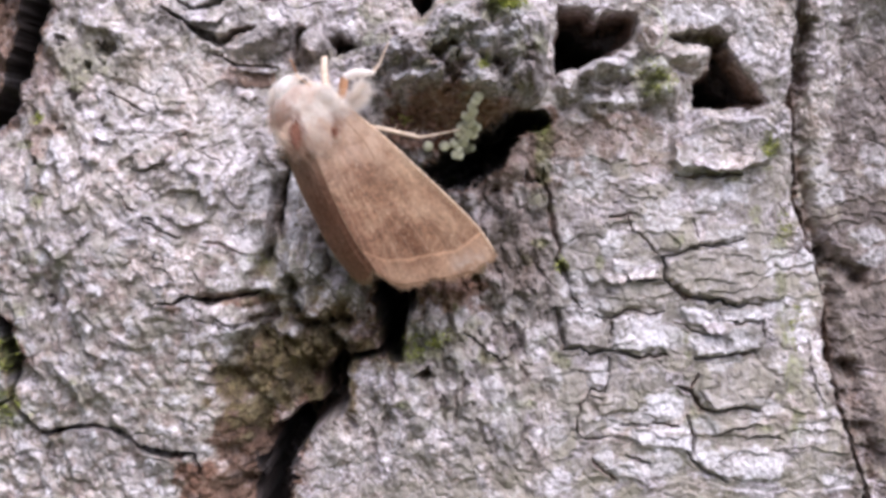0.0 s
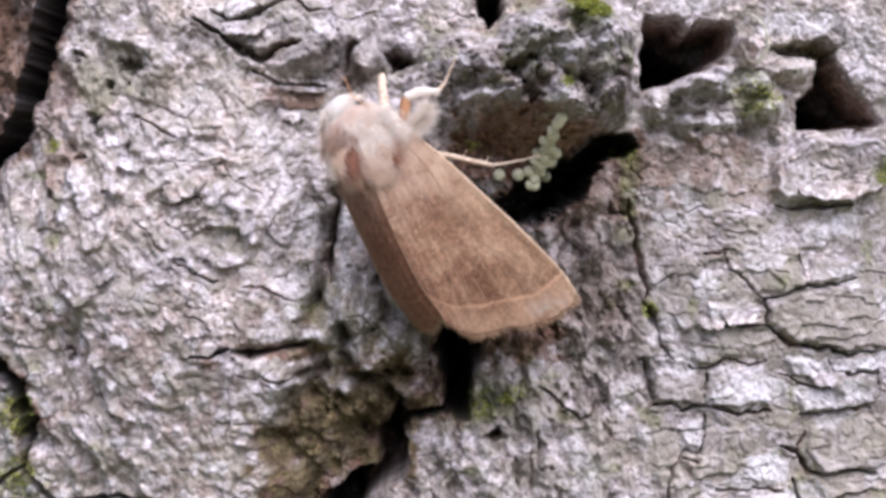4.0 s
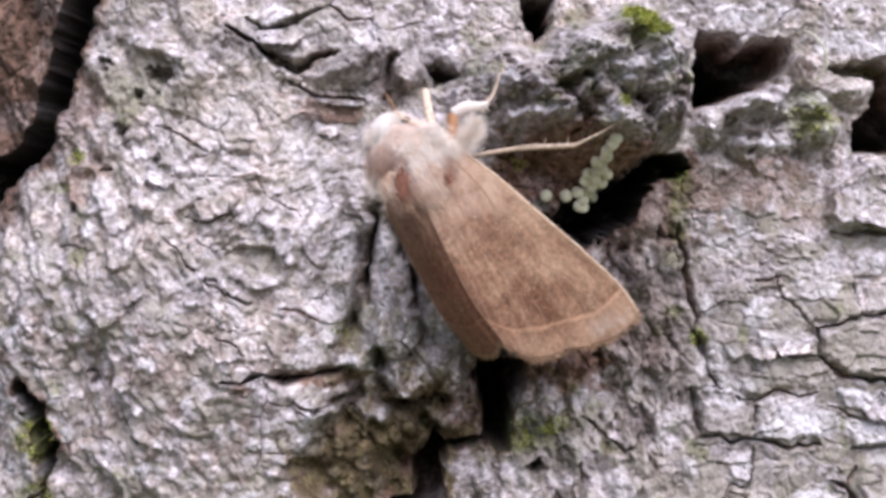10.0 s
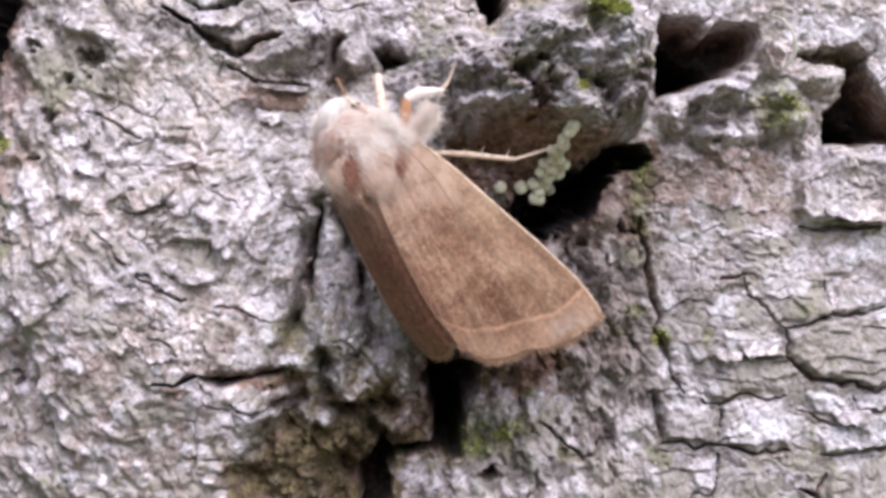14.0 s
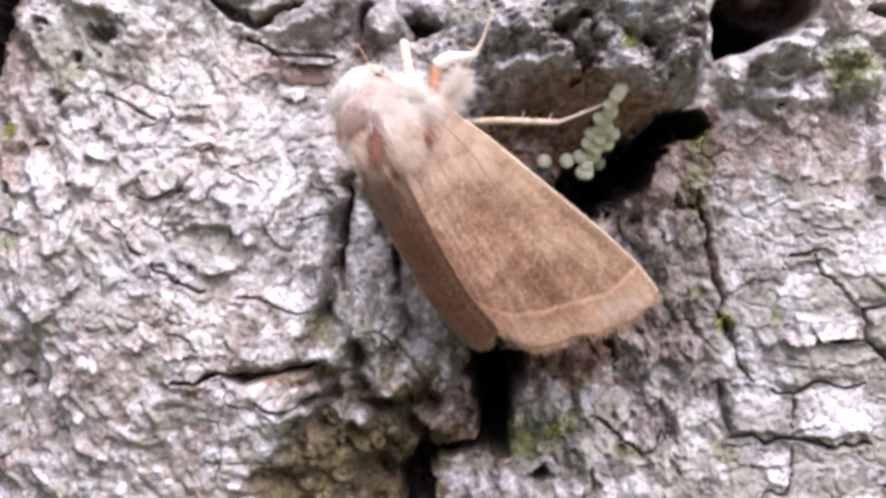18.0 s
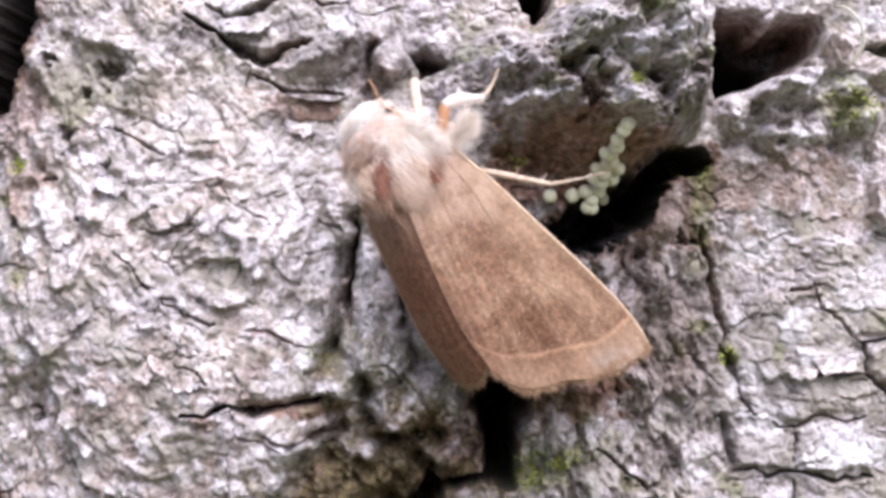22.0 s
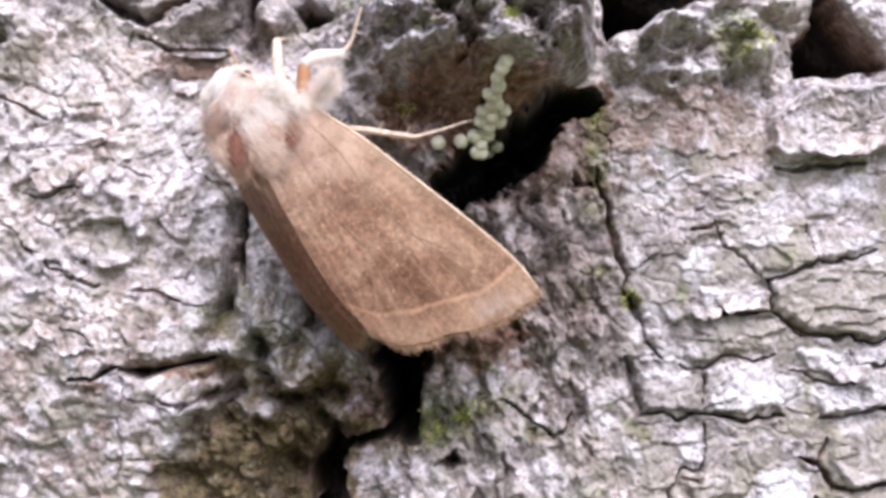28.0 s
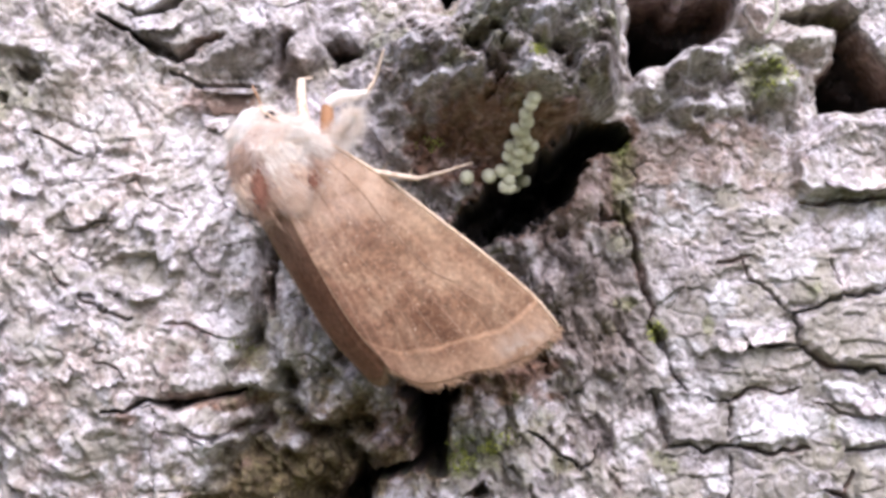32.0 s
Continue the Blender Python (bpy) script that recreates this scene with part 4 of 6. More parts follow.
# the strip beside the wing's tip, greyer and darker, with less lichen
strip = np.zeros(XX.shape)
patch(strip, 11.0, -3.2, 4.2, 6.2, 1.0, 0.9)
LICHEN *= 1 - 0.7 * strip
SHADE_BROWN[:] = np.maximum(SHADE_BROWN, 0.25 * strip)
GREY[:] = np.maximum(GREY, 0.85 * strip)
# the brown hollow is darkened once more for its shade
SHADE_BROWN[:] = np.maximum(SHADE_BROWN, 0.45 * rot)

# ---- the tree, in plates of bark ----
trunk = tagged(new("tree_trunk"), "old tree trunk with grey lichened cracked bark", "tree trunk")


def part(name, bm, mat, parent, label="", soft=True):
    me = bpy.data.meshes.new(name)
    bm.to_mesh(me)
    bm.free()
    return mesh_part(name, me, mat, parent, label, soft)


def mesh_part(name, me, mat, parent, label="", soft=True):
    me.materials.append(mat)
    me.polygons.foreach_set("use_smooth", [soft] * len(me.polygons))
    ob = new(name, me)
    ob.parent = parent
    if label:
        ob["label"] = label
    return ob


rows_n, cols_n = XX.shape
main_x = np.interp(-ZZ, [-p[1] for p in MAIN], [p[0] for p in MAIN])
left_x = np.interp(-ZZ, [-p[1] for p in LEFT_EDGE], [p[0] for p in LEFT_EDGE])
right_x = np.interp(-ZZ, [-p[1] for p in RIGHT_EDGE], [p[0] for p in RIGHT_EDGE])
REGION = np.where(XX < left_x, 0, np.where(XX > right_x, 1, np.where((XX < main_x) & (ZZ < 6), 2, 3)))
REGION = np.where((REGION >= 2) & (XX < 3) & (ZZ >= 6), 2, REGION)
REGION = np.where((REGION == 2) & (ZZ > 11.6 - 0.02 * XX), 4, REGION)
REGION = np.where((REGION >= 2) & (ZZ > 12.8) & (XX > 4), 5, REGION)
REGION = np.where(inside(BURL, XX, ZZ) > -0.15, 6, REGION)
REGION = np.where((REGION == 2) & (ZZ < np.interp(XX, [-30, -24, -22, -18, -13.7, -10, -4], [-15.5, -14.3, -16.7, -16, -17.5, -18.5, -19])), 7, REGION)
# single scales of the plates: each grows from its middle and stops at the cracks
SCALES = [(21, -1.5), (25.5, -1), (24.5, -4.5), (27.5, -5), (20, -4), (17, -2.5), (16.5, -6.5), (19.8, -6.8), (21, -9), (16, -9), (25.5, -7.6), (27, -9.6), (20, -13), (25.5, -12.2), (17, -12.5),
          (21, -17.5), (26.5, -15.3), (28, -18), (14, -14), (10.3, -10.5), (6.5, -13), (10, -16), (12, -6), (9, 0.5), (17.5, 2.5), (25.5, 4.5), (17.3, 8.7), (21, 8.5), (6, -7), (29.5, 0)]
SCALES_L = [(-14, 0.5), (-19, -4), (-11.5, -4.5), (-10, -10), (-16, -12), (-9.5, 3.5), (-16, 9), (-21, 2), (-8, 7.5), (-2.5, -8), (-4.3, -1), (-20.5, 10)]


def grow(seeds, region, first):
    """Numbers the cells of a region by the seed that reaches them first, cracks being slow to cross."""
    k = 4
    cost = 1 + 60 * SPLIT[::k, ::k] + 0.6 * lattice(XX[::k, ::k], ZZ[::k, ::k], 1.0, 88)
    free = REGION[::k, ::k] == region
    cost = np.where(free, cost, 1e6)
    best, who = np.full(free.shape, 1e9), np.full(free.shape, -1)
    for n, (x, z) in enumerate(seeds):
        i, j = int((x - GX[0]) / STEP / k), int((z - GZ[0]) / STEP / k)
        best[j, i], who[j, i] = 0, first + n
    for _ in range(500):
        for axis, by in ((0, 1), (0, -1), (1, 1), (1, -1)):
            far, name = np.roll(best, by, axis) + cost, np.roll(who, by, axis)
            nearer = far < best
            best, who = np.where(nearer, far, best), np.where(nearer, name, who)
    full = np.repeat(np.repeat(who, k, 0), k, 1)[:rows_n, :cols_n]
    return np.where((REGION == region) & (full >= 0), full, REGION)


REGION = grow(SCALES, 3, 10)
REGION = grow(SCALES_L, 2, 60)


def tidy(names):
    """Gives stray islands of a piece to the piece round them, so that each stays in one."""
    coarse = names[::4, ::4].copy()
    mark = np.arange(coarse.size).reshape(coarse.shape)
    for _ in range(400):
        for axis, by in ((0, 1), (0, -1), (1, 1), (1, -1)):
            edge = np.ones(coarse.shape, bool)
            line = [slice(None), slice(None)]
            line[axis] = 0 if by == 1 else -1
            edge[tuple(line)] = False
            same = (np.roll(coarse, by, axis) == coarse) & edge
            mark = np.where(same, np.minimum(mark, np.roll(mark, by, axis)), mark)
    ids, counts = np.unique(mark, return_counts=True)
    size = dict(zip(ids.tolist(), counts.tolist()))
    biggest = {}
    for i in ids.tolist():
        name = int(coarse.flat[i])
        if name not in biggest or size[i] > size[biggest[name]]:
            biggest[name] = i
    keep = np.isin(mark, list(biggest.values()))
    coarse = np.where(keep, coarse, -1)
    for _ in range(200):
        for axis, by in ((0, 1), (0, -1), (1, 1), (1, -1)):
            line = [slice(None), slice(None)]
            line[axis] = 0 if by == 1 else -1
            near = np.roll(coarse, by, axis)
            near[tuple(line)] = -1
            coarse = np.where(coarse < 0, near, coarse)
    return np.repeat(np.repeat(coarse, 4, 0), 4, 1)[:rows_n, :cols_n]


REGION = tidy(REGION)
slope_z, slope_x = np.gradient(HH, STEP)
UPRIGHT = np.stack([-slope_x, -np.ones(HH.shape), -slope_z], -1).reshape(-1, 3)
UPRIGHT /= np.linalg.norm(UPRIGHT, axis=1)[:, None]
corner = np.arange(rows_n * cols_n).reshape(rows_n, cols_n)
quads = np.stack([corner[:-1, :-1], corner[:-1, 1:], corner[1:, 1:], corner[1:, :-1]], -1).reshape(-1, 4)
owner = REGION[:-1, :-1].ravel()
spots = np.stack([XX / 1000, -HH / 1000, UP + ZZ / 1000], -1).reshape(-1, 3)


def sheet(name, q, label=""):
    used, q2 = np.unique(q, return_inverse=True)
    me = bpy.data.meshes.new(name)
    me.vertices.add(len(used))
    me.vertices.foreach_set("co", spots[used].ravel())
    n = len(q)
    me.loops.add(4 * n)
    me.loops.foreach_set("vertex_index", q2.ravel().astype(np.int32))
    me.polygons.add(n)
    me.polygons.foreach_set("loop_start", np.arange(0, 4 * n, 4, dtype=np.int32))
    me.update(calc_edges=True)
    for key, field in (("moss", MOSS), ("bare", BARE), ("lichen", LICHEN), ("grey", GREY), ("tone", TONE), ("shade_brown", SHADE_BROWN)):
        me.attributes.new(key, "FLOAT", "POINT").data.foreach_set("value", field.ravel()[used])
    ob = mesh_part(name, me, BARK, trunk, label)
    me.normals_split_custom_set_from_vertices(UPRIGHT[used])
    return ob


for k, (name, label) in enumerate((("bark_ridge", ""), ("bark_ridge", ""), ("bark_plate", "pale grey flaking bark plate"), ("bark_plate", "cracked bark plate with fine crosswise cracks"),
                                   ("bark_plate", ""), ("bark_plate", ""), ("burl", "crumbly dark burl with moss specks"), ("bark_plate", ""))):
    if (owner == k).any():
        sheet(name, quads[owner == k], label)
for k in range(10, 10 + len(SCALES)):
    sheet("bark_scale", quads[owner == k])
for k in range(60, 60 + len(SCALES_L)):
    sheet("bark_scale", quads[owner == k], "pale grey flaking scale of bark")


def trunk_rest():
    """The trunk all round, with coarse bark, open where the plates lie."""
    bm = bmesh.new()
    n, hs = 180, [0, 0.04, 0.1, 0.2, 0.4, 0.7, 0.95, 1.1, 1.2, 1.25, 1.275, 1.32, 1.35, 1.4, 1.5, 1.7, 2.0, 2.5, 3.2]
    rings = []
    for z in hs:
        ring = []
        for k in range(n):
            a = 2 * math.pi * k / n
            r = RADIUS / 1000 + 0.1 * math.exp(-z / 0.15) * (1 + 0.4 * math.sin(5 * a)) + 0.004 * noise.noise((18 * math.cos(a), 18 * math.sin(a), z * 3)) - 0.004
            ring.append(bm.verts.new((0.003 + r * math.sin(a), RADIUS / 1000 + 0.002 - r * math.cos(a), z)))
        rings.append(ring)
    for low, high in zip(rings, rings[1:]):
        for k in range(n):
            q = (low[k], low[(k + 1) % n], high[(k + 1) % n], high[k])
            cx, cy, cz = (sum(v.co[i] for v in q) / 4 for i in range(3))
            if cy < 0.1 and -0.036 < cx < 0.044 and 1.274 < cz < 1.321:
                continue
            bm.faces.new(q)
    bm.faces.new(rings[-1])
    part("trunk_body", bm, FAR_BARK, trunk)


trunk_rest()


def ground_sheet():
    m, t, b = material("woodland_soil", 0.95)
    c = t.nodes.new("ShaderNodeTexCoord")
    f = grain(t, c.outputs["Object"], 3.0, 6, 0.7)
    t.links.new(ramp(t, f, (0.35, (0.05, 0.045, 0.02)), (0.6, (0.10, 0.12, 0.04)), (0.75, (0.16, 0.13, 0.08))), b.inputs["Base Color"])
    bm = bmesh.new()
    bmesh.ops.create_grid(bm, x_segments=2, y_segments=2, size=300)
    me = bpy.data.meshes.new("ground")
    bm.to_mesh(me)
    bm.free()
    me.materials.append(m)
    tagged(new("ground", me), "grassy woodland ground round the tree", "ground", kind="structure")


ground_sheet()

# ---- the moth ----


def scaled_material(name, dark, light, rough=0.7, scale=2.5, stretch=None):
    m, t, b = material(name, rough)
    f = grain(t, millimetres(t), scale, 4, 0.65)
    t.links.new(ramp(t, f, (0.32, dark), (0.68, light)), b.inputs["Base Color"])
    return m


def fur_material(name, dark, light, scale):
    """Fine hair that lets part of the light through."""
    m, t, b = material(name, 0.75)
    b.inputs["Specular IOR Level"].default_value = 0.08
    c = ramp(t, grain(t, millimetres(t), scale, 4, 0.65), (0.32, dark), (0.68, light))
    t.links.new(c, b.inputs["Base Color"])
    thin = t.nodes.new("ShaderNodeBsdfTranslucent")
    t.links.new(c, thin.inputs["Color"])
    both = t.nodes.new("ShaderNodeMixShader")
    both.inputs[0].default_value = 0.5
    t.links.new(b.outputs[0], both.inputs[1])
    t.links.new(thin.outputs[0], both.inputs[2])
    t.links.new(both.outputs[0], t.nodes["Material Output"].inputs[0])
    return m


def wing_material(name="wing_scales", wing_shade=0.0):
    """Brown scales with a pale line near the outer edge, faint veins and a fringe; u runs outwards, v from the back to the front edge."""
    m, t, b = material(name, 0.75)
    b.inputs["Specular IOR Level"].default_value = 0.08
    w = millimetres(t)
    base = ramp(t, grain(t, w, 0.42, 5, 0.62, 0.5), (0.37, (0.14, 0.073, 0.038)), (0.46, (0.198, 0.113, 0.063)), (0.54, (0.24, 0.144, 0.083)), (0.64, (0.325, 0.214, 0.13)))
    dust = ramp(t, grain(t, w, 4.0, 5, 0.75), (0.36, 0.45), (0.62, 1.3))
    c = mix(t, 0.85, base, dust, "MULTIPLY")
    u, v = layer(t, "wing_u"), layer(t, "wing_v")
    wavy = t.nodes.new("ShaderNodeMath")
    wavy.operation = "MULTIPLY_ADD"
    t.links.new(grain(t, w, 0.6, 2), wavy.inputs[0])
    wavy.inputs[1].default_value = 0.05
    t.links.new(u, wavy.inputs[2])
    line = ramp(t, wavy.outputs[0], (0.812, 0.0), (0.824, 1.0), (0.834, 1.0), (0.846, 0.0))
    outer = ramp(t, wavy.outputs[0], (0.72, 0.0), (0.82, 0.36), (0.83, 0.0))
    c = mix(t, outer, c, (0.11, 0.05, 0.025))
    edge = ramp(t, wavy.outputs[0], (0.83, 0.0), (0.87, 0.4))
    c = mix(t, edge, c, (0.33, 0.205, 0.125))
    c = mix(t, times_(t, line, 0.8), c, (0.40, 0.24, 0.14))
    worn = ramp(t, grain(t, w, 3.2, 3, 0.7), (0.66, 0.0), (0.74, 0.6))
    c = mix(t, worn, c, (0.48, 0.36, 0.26))
    lie = t.nodes.new("ShaderNodeCombineXYZ")
    bent = t.nodes.new("ShaderNodeMath")
    bent.operation = "MULTIPLY_ADD"
    bent.inputs[1].default_value = 0.05
    t.links.new(grain(t, w, 0.5, 2), bent.inputs[0])
    t.links.new(v, bent.inputs[2])
    t.links.new(u, lie.inputs[0])
    t.links.new(bent.outputs[0], lie.inputs[1])
    stretch = t.nodes.new("ShaderNodeVectorMath")
    stretch.operation = "MULTIPLY"
    stretch.inputs[1].default_value = (2.2, 13.0, 1.0)
    t.links.new(lie.outputs[0], stretch.inputs[0])
    streak = grain(t, stretch.outputs[0], 1.0, 3, 0.6)
    c = mix(t, 0.4, c, ramp(t, streak, (0.38, (0.55, 0.49, 0.45)), (0.5, (1.0, 1.0, 1.0)), (0.62, (1.35, 1.33, 1.30))), "MULTIPLY")
    k = t.nodes.new("ShaderNodeMath")
    k.operation = "MULTIPLY"
    k.inputs[1].default_value = 33.0
    t.links.new(bent.outputs[0], k.inputs[0])
    veins = t.nodes.new("ShaderNodeMath")
    veins.operation = "SINE"
    t.links.new(k.outputs[0], veins.inputs[0])
    vein = times_(t, ramp(t, veins.outputs[0], (0.88, 0.0), (1.0, 0.32)), ramp(t, grain(t, w, 0.35, 2), (0.42, 0.15), (0.58, 1.0)))
    c = mix(t, vein, c, (0.39, 0.24, 0.155))
    dusky = ramp(t, grain(t, w, 0.28, 3, 0.6), (0.52, 0.0), (0.66, 0.1))
    c = mix(t, dusky, c, (0.12, 0.056, 0.033))
    front = times_(t, ramp(t, v, (0.52, 0.0), (0.80, 0.7), (0.93, 0.5)), ramp(t, u, (0.1, 1.0), (0.75, 0.25)))
    c = mix(t, times_(t, front, ramp(t, grain(t, w, 0.9, 4, 0.7), (0.36, 0.2), (0.58, 1.0))), c, (0.375, 0.258, 0.158))
    middle = times_(t, ramp(t, wavy.outputs[0], (0.46, 0.0), (0.55, 0.2), (0.60, 0.08), (0.70, 0.0)), ramp(t, grain(t, w, 1.1, 3, 0.7), (0.44, 0.0), (0.58, 1.0)))
    c = mix(t, middle, c, (0.125, 0.055, 0.03))
    flecks = ramp(t, grain(t, w, 8.0, 2, 0.6), (0.67, 0.0), (0.73, 0.75))
    c = mix(t, flecks, c, (0.58, 0.46, 0.35))
    bare = times_(t, ramp(t, u, (0.80, 0.0), (0.93, 1.0)), ramp(t, v, (0.62, 0.0), (0.74, 0.85), (0.90, 0.2)))
    c = mix(t, times_(t, bare, ramp(t, grain(t, w, 0.8, 3), (0.42, 0.0), (0.6, 1.0))), c, (0.40, 0.34, 0.27))
    c = mix(t, times_(t, ramp(t, v, (0.0, 0.6), (0.3, 0.25), (0.7, 0.0)), ramp(t, u, (0.15, 0.4), (0.7, 1.0))), c, mix(t, 0.8, (0.185, 0.092, 0.058), dust, "MULTIPLY"))
    c = mix(t, times_(t, ramp(t, u, (0.0, 0.75), (0.42, 0.0)), ramp(t, grain(t, w, 0.9, 4, 0.7), (0.35, 0.3), (0.62, 1.0))), c, (0.50, 0.37, 0.28))
    # share of deep red-brown that stands for shade on the wing turned away
    c = mix(t, times_(t, ramp(t, u, (0.1, 0.45), (0.6, 1.0)), wing_shade), c, mix(t, 0.8, (0.22, 0.096, 0.058), dust, "MULTIPLY"))
    t.links.new(c, b.inputs["Base Color"])
    bump(t, b, grain(t, w, 1.8, 6, 0.72), 0.7, 0.00018)
    return m


WING = wing_material()
# shaded copy of the same scales, for the left wing
SHADED_WING = wing_material("shaded_wing_scales", 0.65)
FUR = fur_material("pale_fur", (0.88, 0.80, 0.71), (0.97, 0.94, 0.89), 1.2)
BEIGE = fur_material("beige_fur", (0.62, 0.47, 0.36), (0.88, 0.76, 0.65), 0.9)
TAN = fur_material("tan_fur", (0.42, 0.26, 0.17), (0.68, 0.50, 0.37), 0.9)
MANE = fur_material("cream_hair", (0.70, 0.54, 0.40), (0.93, 0.82, 0.69), 1.0)
RUST = scaled_material("rusty_fur", (0.15, 0.06, 0.035), (0.30, 0.145, 0.09), 0.8)
LEG = scaled_material("leg_scales", (0.42, 0.30, 0.19), (0.72, 0.58, 0.44), 0.6, 3)
LEG_RED = scaled_material("leg_orange", (0.26, 0.12, 0.05), (0.42, 0.23, 0.11), 0.6, 3)
PALE = scaled_material("pale_edge", (0.55, 0.38, 0.24), (0.80, 0.62, 0.45), 0.6, 3)
BROWN = scaled_material("pale_brown_edge", (0.24, 0.145, 0.08), (0.36, 0.23, 0.14), 0.6, 3)
EYE = scaled_material("eye", (0.02, 0.012, 0.008), (0.05, 0.03, 0.02), 0.2, 5)
HEAD = (-3.8, 0.0, 7.9)


def local(x, h, z):
    """A spot of the moth, from the same millimetres, in the moth's own space (origin at its head)."""
    return Vector(((x - HEAD[0]) / 1000, -h / 1000, (z - HEAD[2]) / 1000))


moth = tagged(new("moth"), "brown furry moth with folded wings resting on the bark", "moth")
moth.location = at(*HEAD)


def along(points, s):
    """A spot on a smooth line through points, s from 0 to 1."""
    n = len(points) - 1
    k = min(int(s * n), n - 1)
    f = s * n - k
    p = [Vector(points[min(max(i, 0), n)]) for i in (k - 1, k, k + 1, k + 2)]
    return 0.5 * (2 * p[1] + (p[2] - p[0]) * f + (2 * p[0] - 5 * p[1] + 4 * p[2] - p[3]) * f * f + (3 * p[1] - p[0] - 3 * p[2] + p[3]) * f**3)


def wing(name, back, front, outer, bulge, label, coat_of, nu=56, nv=44):
    """A forewing between its back edge, front edge and outer edge, 0.07 mm thick."""
    top, base, tip = [], (Vector(back[0]), Vector(front[0])), None
    for i in range(nu + 1):
        u, row = i / nu, []
        for j in range(nv + 1):
            v = j / nv
            p = (1 - v) * along(back, u) + v * along(front, u) + (1 - u) * base[0].lerp(base[1], v) + u * along(outer, v)
            p -= (1 - u) * (1 - v) * Vector(back[0]) + u * (1 - v) * Vector(back[-1]) + (1 - u) * v * Vector(front[0]) + u * v * Vector(front[-1])
            p.y += bulge * math.sin(math.pi * v) * (0.3 + 0.7 * math.sin(math.pi * min(1, 0.15 + 0.8 * u))) + 0.03 * math.sin(33 * v) * u + 0.05 * noise.noise((u * 5, v * 4, bulge))
            if i >= nu - 1:
                p -= (0.5 + 0.5 * (i - nu + 1)) * Vector((0.1, 0, -0.16)) * (1.9 * abs(noise.noise((j * 0.31, bulge, 3))) + 0.6 * abs(noise.noise((j * 1.3, bulge, 7))))
            row.append(p)
        top.append(row)
    bm = bmesh.new()
    lu, lv = bm.verts.layers.float.new("wing_u"), bm.verts.layers.float.new("wing_v")
    faces = []
    for drop in (0, 0.07):
        grid = []
        for i, row in enumerate(top):
            line = []
            for j, p in enumerate(row):
                vert = bm.verts.new(local(p.x, p.y - drop, p.z))
                vert[lu], vert[lv] = i / nu, j / nv
                line.append(vert)
            grid.append(line)
        faces.append(grid)
    up, down = faces
    for i in range(nu):
        for j in range(nv):
            bm.faces.new((up[i][j], up[i + 1][j], up[i + 1][j + 1], up[i][j + 1]))
            bm.faces.new((down[i][j], down[i][j + 1], down[i + 1][j + 1], down[i + 1][j]))
    rim = [(i, 0) for i in range(nu)] + [(nu, j) for j in range(nv)] + [(i, nv) for i in range(nu, 0, -1)] + [(0, j) for j in range(nv, 0, -1)]
    for (a, b), (c, d) in zip(rim, rim[1:] + rim[:1]):
        bm.faces.new((up[a][b], down[a][b], down[c][d], up[c][d]))
    bmesh.ops.recalc_face_normals(bm, faces=bm.faces)
    return part(name, bm, coat_of, moth, label), top


def tube(points, radii, sides=8, steps=6):
    """A tapered limb along points (x, h, z)."""
    bm = bmesh.new()
    n = (len(points) - 1) * steps
    rings = []
    for i in range(n + 1):
        s = i / n
        p, q = along(points, max(0, s - 0.01)), along(points, min(1, s + 0.01))
        c, d = along(points, s), (q - p).normalized()
        side = d.cross(Vector((0.31, 0.9, 0.2))).normalized()
        other = d.cross(side)
        k = s * (len(radii) - 1)
        r = radii[int(min(k, len(radii) - 2))] * (1 - (k - int(min(k, len(radii) - 2)))) + radii[int(min(k, len(radii) - 2)) + 1] * (k - int(min(k, len(radii) - 2)))
        rings.append([bm.verts.new(local(*(c + r * (math.cos(a) * side + math.sin(a) * other)))) for a in (2 * math.pi * m / sides for m in range(sides))])
    for a, b in zip(rings, rings[1:]):
        for m in range(sides):
            bm.faces.new((a[m], a[(m + 1) % sides], b[(m + 1) % sides], b[m]))
    bm.faces.new(rings[0][::-1])
    bm.faces.new(rings[-1])
    return bm


AXIS = Vector((0.56, 0.0, -0.83))
ACROSS = Vector((0.83, 0.0, 0.56))
OUT = Vector((0, 1, 0))


def blob(centre, a, b, c, tilt=0.0):
    """An egg-shaped body part: a along the body, b across it, c out of the bark."""
    bm = bmesh.new()
    bmesh.ops.create_icosphere(bm, subdivisions=4, radius=1.0)
    for v in bm.verts:
        x, y, z = v.co
        wob = 1 + 0.06 * noise.noise(v.co * 2.3)
        p = Vector(centre) + wob * (AXIS * a * x + ACROSS * b * y * (1 - 0.12 * x) + OUT * c * z)
        v.co = local(*p)
    bmesh.ops.recalc_face_normals(bm, faces=bm.faces)
    return bm


def hairs(spots, seed, width=0.022):
    """Thin tapered hairs: rows of root, way, length and bend, three-sided."""
    r = random.Random(seed)
    verts, faces = [], []
    for root, way, length, bend in spots:
        side = way.cross(Vector((r.uniform(-1, 1), r.uniform(-1, 1), r.uniform(-1, 1)))).normalized()
        other = way.cross(side).normalized()
        k = len(verts)
        for s, w in ((0, 1.0), (0.55, 0.8)):
            c = root + way * length * s + bend * s * s
            for a in (0, 2.094, 4.189):
                verts.append(local(*(c + width * w * (math.cos(a) * side + math.sin(a) * other))))
        verts.append(local(*(root + way * length + bend)))
        for m in range(3):
            n = (m + 1) % 3
            faces += [(k + m, k + n, k + 3 + n, k + 3 + m), (k + 3 + m, k + 3 + n, k + 6)]
    me = bpy.data.meshes.new("hairs")
    me.from_pydata(verts, [], faces)
    return me


